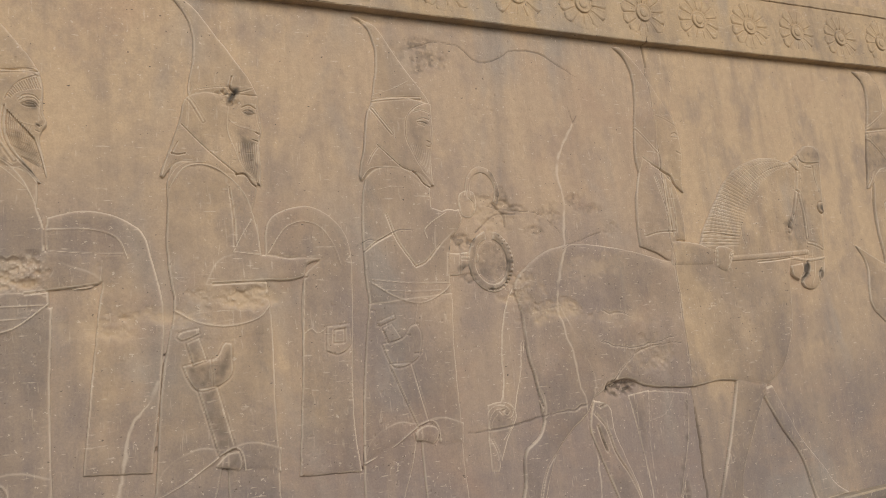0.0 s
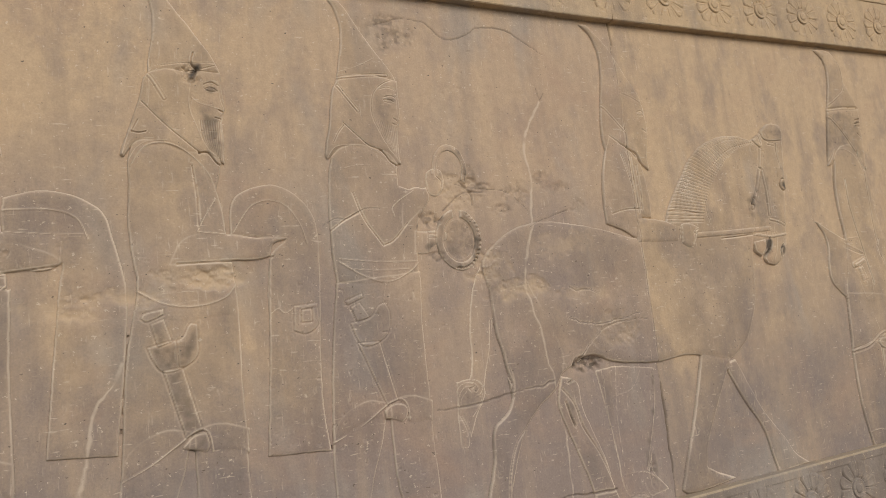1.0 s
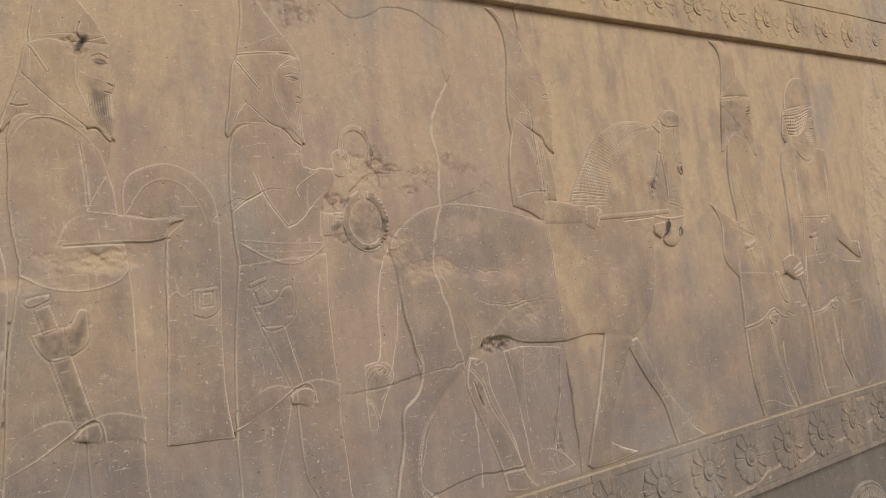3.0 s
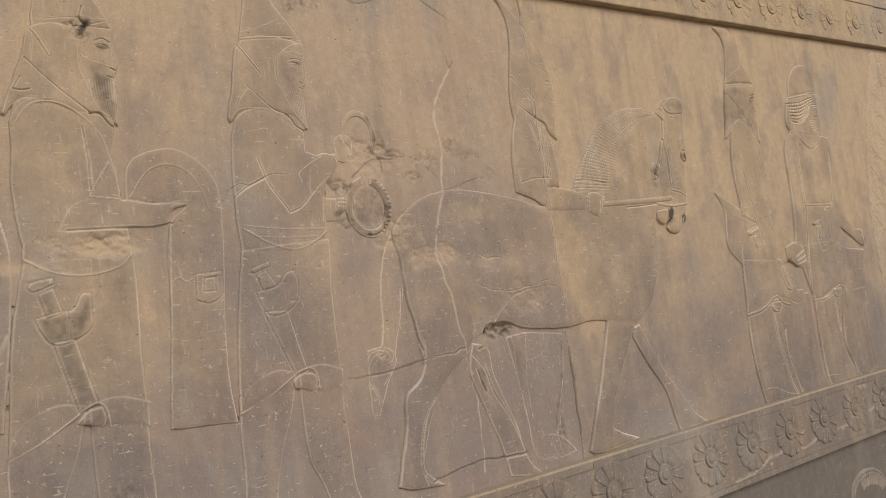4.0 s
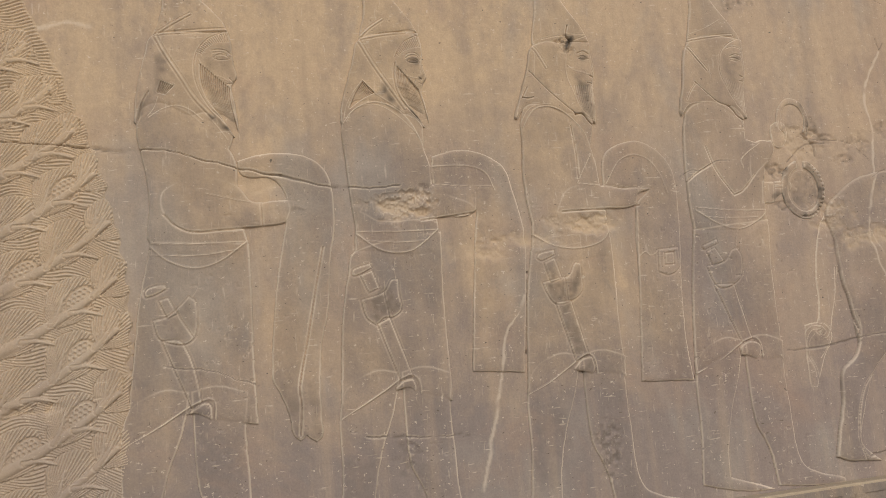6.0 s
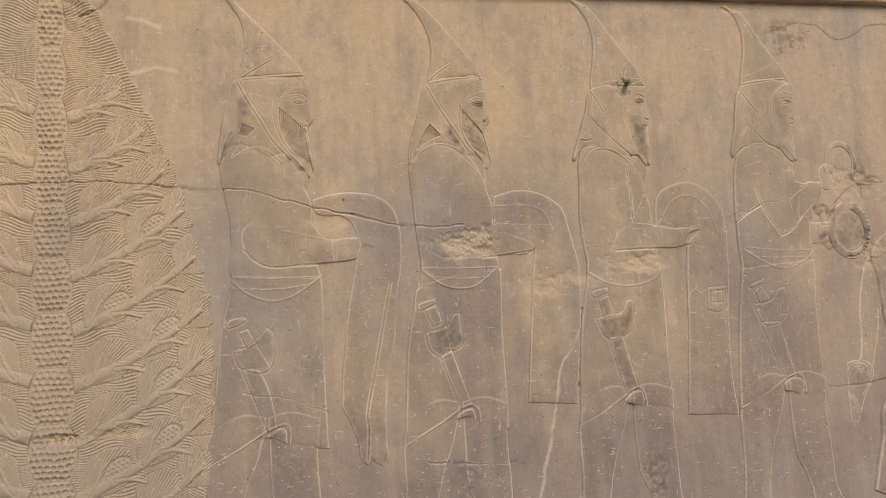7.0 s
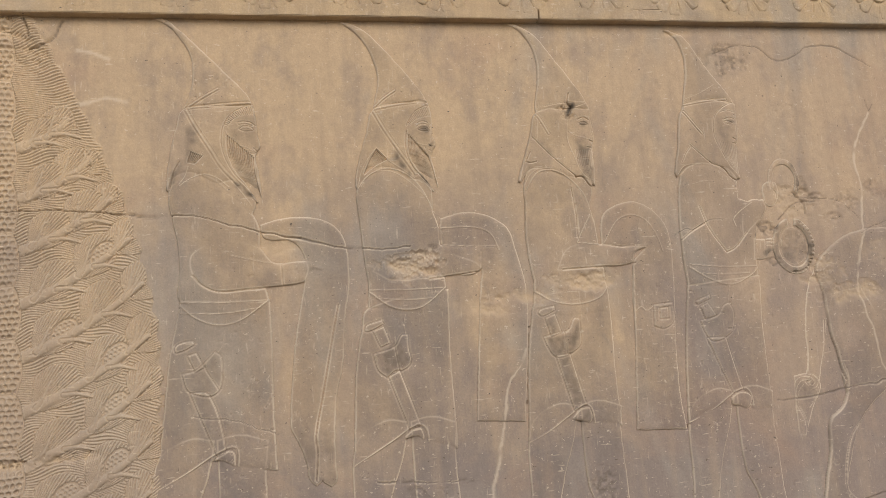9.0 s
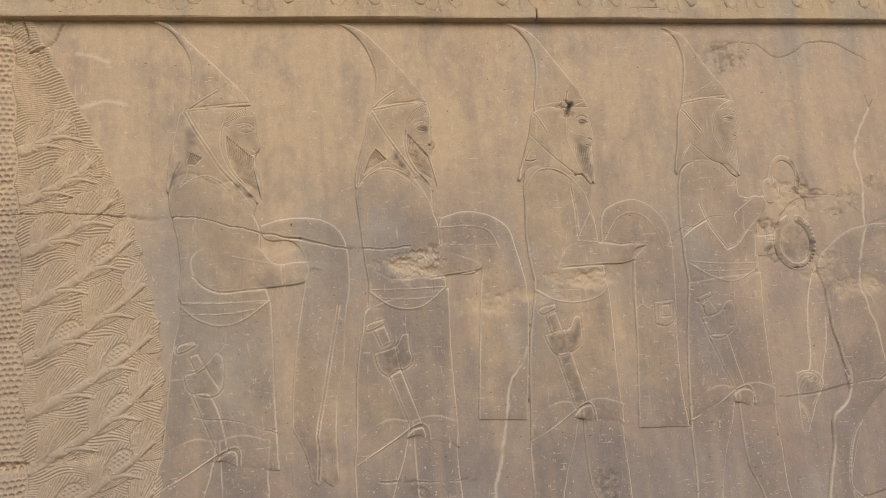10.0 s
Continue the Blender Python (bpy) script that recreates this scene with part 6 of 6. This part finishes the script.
            for turn in (0.62, 0.28):
                extras.append([(x, z), (x + way * 0.02 * math.cos(rise + turn * 0.7), z + 0.02 * math.sin(rise + turn * 0.7)), (x + way * 0.044 * big * math.cos(rise + turn), z + 0.044 * big * math.sin(rise + turn))])
        for way, bough, span in boughs:
            r.ridge(bough, 0.0090, 0.0040, 0.0042 * depth, 0.0030)
        for thorn in extras:
            r.ridge(thorn, 0.0046, 0.0014, 0.0028 * depth, 0.0034)
        # trunk: cones of small scales
        z = foot - 0.052
        while z < top - 0.05:
            tall = PITCH
            wide = 0.036 * (1 - 0.55 * max(0.0, (z - foot) / (top - foot)))
            cone = [(axis - 0.72 * wide, z), (axis + 0.72 * wide, z), (axis + wide, z + 0.4 * tall), (axis + 0.85 * wide, z + 0.8 * tall), (axis + 0.5 * wide, z + tall), (axis - 0.5 * wide, z + tall), (axis - 0.85 * wide, z + 0.8 * tall), (axis - wide, z + 0.4 * tall)]
            pts = smooth(cone, True)
            w = r.patch_of(pts, 0.004)
            d = r.away(pts, w, True)
            row = (r.z[w] - z) / 0.0088 + 0.35 * value_noise(r.x[w], r.z[w], 0.012)
            u = (r.x[w] - axis) / 0.0092 + np.where(np.floor(row) % 2 < 1, 0.0, 0.5) + 0.35 * value_noise(r.x[w] + 4, r.z[w], 0.013)
            du, dv = u - np.floor(u) - 0.5, row - np.floor(row) - 0.5
            pit = np.clip(1.25 - 1.25 * (du * du + dv * dv) / 0.2, 0, 1)
            body = 0.0052 * np.sqrt(np.clip(d / 0.012, 0, 1)) - depth * 0.0036 * pit * (0.6 + 0.7 * value_noise(r.x[w], r.z[w], 0.03)) * (d > 0.0015)
            r.h[w] = np.where(d > 0, body, np.where(d > -0.002, 0.0006, r.h[w]))
            z += tall
    return carve


# ---- structure ----
def box_mesh(name, x0, x1, y0, y1, z0, z1, material, bevel=0.004, cuts=0):
    bm = bmesh.new()
    bmesh.ops.create_cube(bm, size=1)
    for v in bm.verts:
        v.co = Vector((x0 + (v.co.x + 0.5) * (x1 - x0), y0 + (v.co.y + 0.5) * (y1 - y0), z0 + (v.co.z + 0.5) * (z1 - z0)))
    if bevel:
        bmesh.ops.bevel(bm, geom=bm.edges[:], offset=bevel, segments=2, affect="EDGES", profile=0.6)
    me = bpy.data.meshes.new(name)
    bm.to_mesh(me)
    bm.free()
    me.materials.append(material)
    return me


def part(name, me, parent, label="", place=(0, 0, 0), kind=""):
    ob = new(name, me)
    ob.parent, ob.location = parent, place
    return tagged(ob, label, kind=kind)


X0, X1 = -0.30, 3.95           # the carved stretch
LOW, TOP = 1.0, 1.95           # between the two borders

ground = new("ground", box_mesh("ground", -60, 60, -60, 0.6, -0.3, 0.0, GROUND_STONE, 0))
tagged(ground, "worn limestone paving before the carved wall, unseen and kept dark", "ground", kind="structure")

core = new("wall_core", box_mesh("wall_core", -7, 11, 0.02, 0.6, 0, 3.2, LIMESTONE, 0))
tagged(core, "beige limestone masonry of the stairway wall", "wall", kind="structure")
for n, (a, b) in enumerate(((-7, X0), (X1, 11))):
    side = new("wall_side_%d" % (n + 1), box_mesh("wall_side", a, b, 0.0, 0.019, LOW - 0.012, TOP + 0.042, LIMESTONE, 0))
    tagged(side, "plain beige limestone facing beside the carved stretch", "wall", kind="structure")
lower = Relief(X0, X1, 0.30, 0.845, 0.011, -0.006)
lower.h += 0.003 * (value_noise(lower.x, lower.z, 0.09) - 0.5)
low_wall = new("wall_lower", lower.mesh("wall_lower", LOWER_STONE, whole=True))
tagged(low_wall, "weathered grey limestone of the register below the rosette border, darkened like shade", "wall", kind="structure")


def climb(x):
    """The upper courses rise slightly past the joint over the groom."""
    return 0.0145 * max(0.0, x - 1.80)


def border(name, z0, z1, proud, low, high, joints, climbing, label):
    """A projecting band cut in blocks, with a plain fillet at both edges and a weathered face."""
    root = new(name)
    tagged(root, label, "border", kind="structure")
    edges = [-7.0, *joints, 11.0]
    for a, b in zip(edges[:-1], edges[1:]):
        pieces = [("stone_block", box_mesh("stone_block", a + 0.0008, b - 0.0008, -proud, 0.019, z0 + low, z1 - high, BAND_STONE, 0.002)),
                  ("fillet", box_mesh("fillet", a + 0.0008, b - 0.0008, -proud - 0.004, 0.019, z0, z0 + low - 0.0002, BAND_STONE, 0.003)),
                  ("fillet", box_mesh("fillet", a + 0.0008, b - 0.0008, -proud - 0.004, 0.019, z1 - high + 0.0002, z1, BAND_STONE, 0.003))]
        if a > -1 and b < 4:
            r = Relief(a + 0.001, b - 0.001, z0 + low, z1 - high, 0.004, 0.0006)
            r.age()
            r.h = np.maximum(r.h, -0.0004) + 0.0012
            pieces.append(("face", r.mesh("face", BAND_STONE, whole=True)))
            for lo, hi in ((z0, z0 + low), (z1 - high, z1)):
                r = Relief(a + 0.002, b - 0.002, lo + 0.002, hi - 0.002, 0.003, 0.0006)
                r.age()
                r.h = np.maximum(r.h + 0.004, 0.0005)
                pieces.append(("face", r.mesh("face", BAND_STONE, whole=True)))
        for kind, me in pieces:
            if climbing:
                for v in me.vertices:
                    v.co.z += climb(v.co.x)
            ob = part(kind, me, root)
            if kind == "face":
                ob.location.y = -proud
    return root


border("border_upper", 1.951, 2.105, 0.014, 0.023, 0.02, (-0.6, 0.925, 1.80, 3.3), True, "projecting limestone border of carved rosettes above the figures")
border("border_lower", 0.845, 1.0, 0.018, 0.014, 0.016, (-0.5, 0.7, 1.80, 2.9), False, "projecting limestone border of carved rosettes under the figures' feet")
# thin strip on the border's top, its skylit brightness partly in the colour
ledge = new("trim_ledge", box_mesh("trim_ledge", -7, 11, -0.0215, 0.0, 0.998, 1.0035, SKYLIT_DUSTY_STONE, 0.0015))
tagged(ledge, "dust-pale worn stone ledge along the lower border, brightened as by skylight", "ledge", kind="structure")
upper = new("wall_upper", box_mesh("wall_upper", -7, 11, -0.004, 0.019, 2.10, 3.2, LIMESTONE, 0))
tagged(upper, "limestone facing of the register above", "wall", kind="structure")


# ---- rosettes ----
def petal_mesh(r0, r1, half, rise):
    """A spoon-shaped petal with a raised rim, lying out along +z."""
    bm = bmesh.new()
    rows, cols, grid = 9, 9, []
    for i in range(rows):
        s = i / (rows - 1)
        wide = half * (r0 + s * (r1 - r0)) * math.sqrt(max(0.0, 1 - max(0.0, (s - 0.70) / 0.30) ** 2)) * min(1.0, 0.7 + 2 * s) + 0.0004
        line = []
        for j in range(cols):
            t = 2 * j / (cols - 1) - 1
            rim = max(abs(t), max(0.0, (s - 0.55) / 0.45), max(0.0, (0.2 - s) / 0.2))
            h = rise * (0.55 + 0.45 * math.exp(-((rim - 0.80) / 0.17) ** 2)) * (1 if rim < 0.8 else math.sqrt(max(0, 1 - ((rim - 0.8) / 0.2) ** 2)))
            line.append(bm.verts.new((t * wide, -h + 0.001, r0 + s * (r1 - r0))))
        grid.append(line)
    for i in range(rows - 1):
        for j in range(cols - 1):
            bm.faces.new((grid[i][j], grid[i][j + 1], grid[i + 1][j + 1], grid[i + 1][j])).smooth = True
    me = bpy.data.meshes.new("petal")
    bm.to_mesh(me)
    bm.free()
    me.materials.append(BAND_STONE)
    return me


def turned_mesh(name, profile, count=24):
    """A round piece from (radius, rise) pairs, facing -y."""
    bm = bmesh.new()
    rings = [[bm.verts.new((q * math.cos(2 * math.pi * k / count), -h, q * math.sin(2 * math.pi * k / count))) for k in range(count)] for q, h in profile]
    for a, b in zip(rings[:-1], rings[1:]):
        for k in range(count):
            bm.faces.new((a[k], b[k], b[(k + 1) % count], a[(k + 1) % count])).smooth = True
    bm.faces.new(rings[-1])
    bmesh.ops.recalc_face_normals(bm, faces=bm.faces[:])
    me = bpy.data.meshes.new(name)
    bm.to_mesh(me)
    bm.free()
    me.materials.append(BAND_STONE)
    return me


def rosette(x, z, y, radius, rise, label, group):
    root = new("rosette")
    root.location = (x, y, z)
    tagged(root, label, "rosette", group)
    me = petal_mesh(0.36 * radius, radius, 0.262, rise)
    for k in range(12):
        p = part("petal", me, root)
        p.rotation_euler = (0, radians(30 * k + 15), 0)
    part("ring", turned_mesh("ring", [(0.33 * radius, -0.001), (0.315 * radius, 0.0022), (0.285 * radius, 0.0025), (0.255 * radius, 0.0008)]), root)
    part("button", turned_mesh("button", [(0.18 * radius, -0.001), (0.165 * radius, 0.0018), (0.10 * radius, 0.0024), (0.03 * radius, 0.0025)]), root)
    return root


first = rosette(2.15, 0.931, -0.0208, 0.062, 0.0044, "carved limestone rosette of twelve petals in the lower border", "rosettes of the lower border")
for k in range(-14, 11):
    if k:
        c = copy_thing(first, pose(2.15 + 0.1525 * k, -0.0208, 0.93))
        c.rotation_euler = (0, radians(7 * math.sin(k * 2.1)), 0)
first = rosette(2.107, 2.017 + climb(2.107), -0.0168, 0.058, 0.0034, "worn carved limestone rosette of twelve petals in the upper border", "rosettes of the upper border")
for k in range(-14, 11):
    if k:
        c = copy_thing(first, pose(2.107 + 0.151 * k, -0.0168, 2.017 + climb(2.107 + 0.151 * k)))
        c.rotation_euler = (0, radians(9 * math.sin(k * 1.3)), 0)


# ---- carved figures ----
GROUP = "delegation carved on the wall"
carved_thing("relief_figure", (carve_one, head_one, legs_at(-0.897)), (0.20, 0.62, 0.99, 1.96), "low-relief limestone figure in a tall pointed cap holding out trousers", "relief figure", GROUP, bands=((1.62, 0.0013), (1.83, 0.00082), (9, 0.0015)), boost=0.86)
carved_thing("relief_figure", (carve_two, head_two, legs_at(-0.592)), (0.50, 0.92, 0.99, 1.96), "low-relief limestone figure in pointed cap, chipped arm carrying a coat", "relief figure", GROUP, bands=((1.62, 0.0013), (1.83, 0.00082), (9, 0.0015)), boost=0.86)
carved_thing("relief_figure", (carve_three, head_three, legs_at(-0.297)), (0.80, 1.20, 0.99, 1.96), "low-relief limestone figure with damaged brow carrying a folded coat", "relief figure", GROUP, bands=((1.62, 0.0013), (1.83, 0.00082), (9, 0.0015)), boost=0.86)
carved_thing("relief_figure", (carve_four, head_four, ring_hands, carve_rings, legs_at(0.0)), (1.10, 1.48, 0.99, 1.96), "worn low-relief limestone figure holding up two arm rings", "relief figure", GROUP, bands=((1.62, 0.0013), (1.83, 0.00082), (9, 0.0015)), boost=0.86)
carved_thing("relief_figure", groom_head, (1.68, 2.0, 1.42, 1.96), "low-relief limestone groom standing behind the horse", "relief figure", GROUP, boost=0.85)
carved_thing("relief_figure", (carve_six, dress_six), (2.30, 2.72, 0.99, 1.96), "low-relief limestone figure in a pointed cap wearing a bow case", "relief figure", GROUP, bands=((1.58, 0.0015), (9, 0.0013)), boost=1.05)
carved_thing("relief_figure", (carve_seven, dress_seven), (2.60, 3.06, 0.99, 1.96), "low-relief limestone usher in a round cap holding a staff", "relief figure", GROUP, bands=((1.62, 0.0017), (9, 0.0013)), boost=1.05)
carved_thing("relief_horse", (carve_horse, horse_head, horse_quarters), (1.32, 2.30, 0.99, 1.78), "low-relief limestone horse with combed mane and bridle, cracked flank", "relief horse", GROUP, bands=((1.42, 0.0016), (9, 0.0012)), boost=1.1)


def cypress(axis, box, depth, step, label):
    """A carved tree: its scaly trunk and its foliage, cut from one face."""
    r = Relief(*box, step)
    carve_cypress(axis, 0.222, 1.99, 1.0, depth)(r)
    r.age()
    r.rub()
    COVERS.append(r)
    r.wear_shade[..., 0] *= 0.45
    # ochre patina over the whole tree
    r.wear_shade[..., 2] = np.maximum(r.wear_shade[..., 2], np.clip(0.16 + 0.36 * depth * value_noise(r.x, r.z, 0.12), 0, 1) * (1 - r.wear_shade[..., 0]))
    root = new("relief_cypress")
    root.location = (axis, 0, box[2])
    tagged(root, label, "relief tree", "carved cypress trees")
    column = np.abs(r.x - axis) < 0.037 * (1 - 0.6 * (r.z - 1.0) / 0.99)
    part("trunk", r.mesh("trunk", LIMESTONE, origin=(axis, box[2]), only=column), root, "scaly cone-stacked trunk")
    part("foliage", r.mesh("foliage", LIMESTONE, origin=(axis, box[2]), only=~column), root, "rising boughs with ribbed fans of needles")


cypress(0.029, (-0.11, 0.285, 0.99, 1.955), 1.0, 0.00115, "low-relief limestone cypress with scaly trunk and ribbed boughs")
cypress(3.29, (3.03, 3.55, 0.99, 1.955), 0.7, 0.0032, "faint low-relief limestone cypress beside the usher")


# ---- the wall between the figures ----
stretches = []
for x0, x1, step in ((X0, 1.28, 0.0032), (1.28, 1.82, 0.0016), (1.82, X1, 0.0038)):
    step = (x1 - x0) / round((x1 - x0) / step)
    field = Relief(x0, x1 - 0.5 * step, LOW - 0.012, TOP + 0.042, step, 0.0)
    field.age()
    bare, backed = np.ones(field.h.shape, bool), np.zeros(field.h.shape, bool)
    for r in COVERS:
        i = np.round((field.xs - r.xs[0]) / r.step).astype(int)
        j = np.round((field.zs - r.zs[0]) / r.step).astype(int)
        p, q = np.nonzero((i >= 0) & (i < len(r.xs)))[0], np.nonzero((j >= 0) & (j < len(r.zs)))[0]
        if len(p) and len(q):
            bare[np.ix_(p, q)] &= r.h[np.ix_(i[p], j[q])] < 0.0003
            backed[np.ix_(p, q)] |= r.h[np.ix_(i[p], j[q])] > -0.0012
    count = np.cumsum(np.cumsum(np.pad(bare.astype(int), ((5, 4), (5, 4))), 0), 1)
    bare &= (count[9:, 9:] - count[:-9, 9:] - count[9:, :-9] + count[:-9, :-9] > 26) | ~backed
    show = bare.copy()
    show[:-1] |= bare[1:]
    show[:, :-1] |= bare[:, 1:]
    show[:-1, :-1] |= bare[1:, 1:]
    stretches.append(field.cells(whole=True, only=show))
wall = new("wall_carved", stone_mesh("wall_carved", LIMESTONE, stretches))
tagged(wall, "smooth dressed beige limestone wall ground, cracked and patched, between two rosette borders", "wall", kind="structure")


def carve_low_head(r):
    """The crown of a curled head that belongs to the register below."""
    r.fill(oval(2.80, 0.695, 0.095, 0.066, 0, 342, 20), 0.012, 0.006)
    r.line(oval(2.80, 0.695, 0.085, 0.056, 5, 175, 20), 0.004, -0.0012)
    r.hatch(oval(2.80, 0.695, 0.084, 0.055, 10, 120, 12), oval(2.80, 0.69, 0.06, 0.03, 10, 120, 12), 14, 0.0035, -0.0012)


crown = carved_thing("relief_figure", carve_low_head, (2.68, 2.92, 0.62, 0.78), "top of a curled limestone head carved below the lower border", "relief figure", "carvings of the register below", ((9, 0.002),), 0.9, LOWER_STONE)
crown.location.y = 0.006
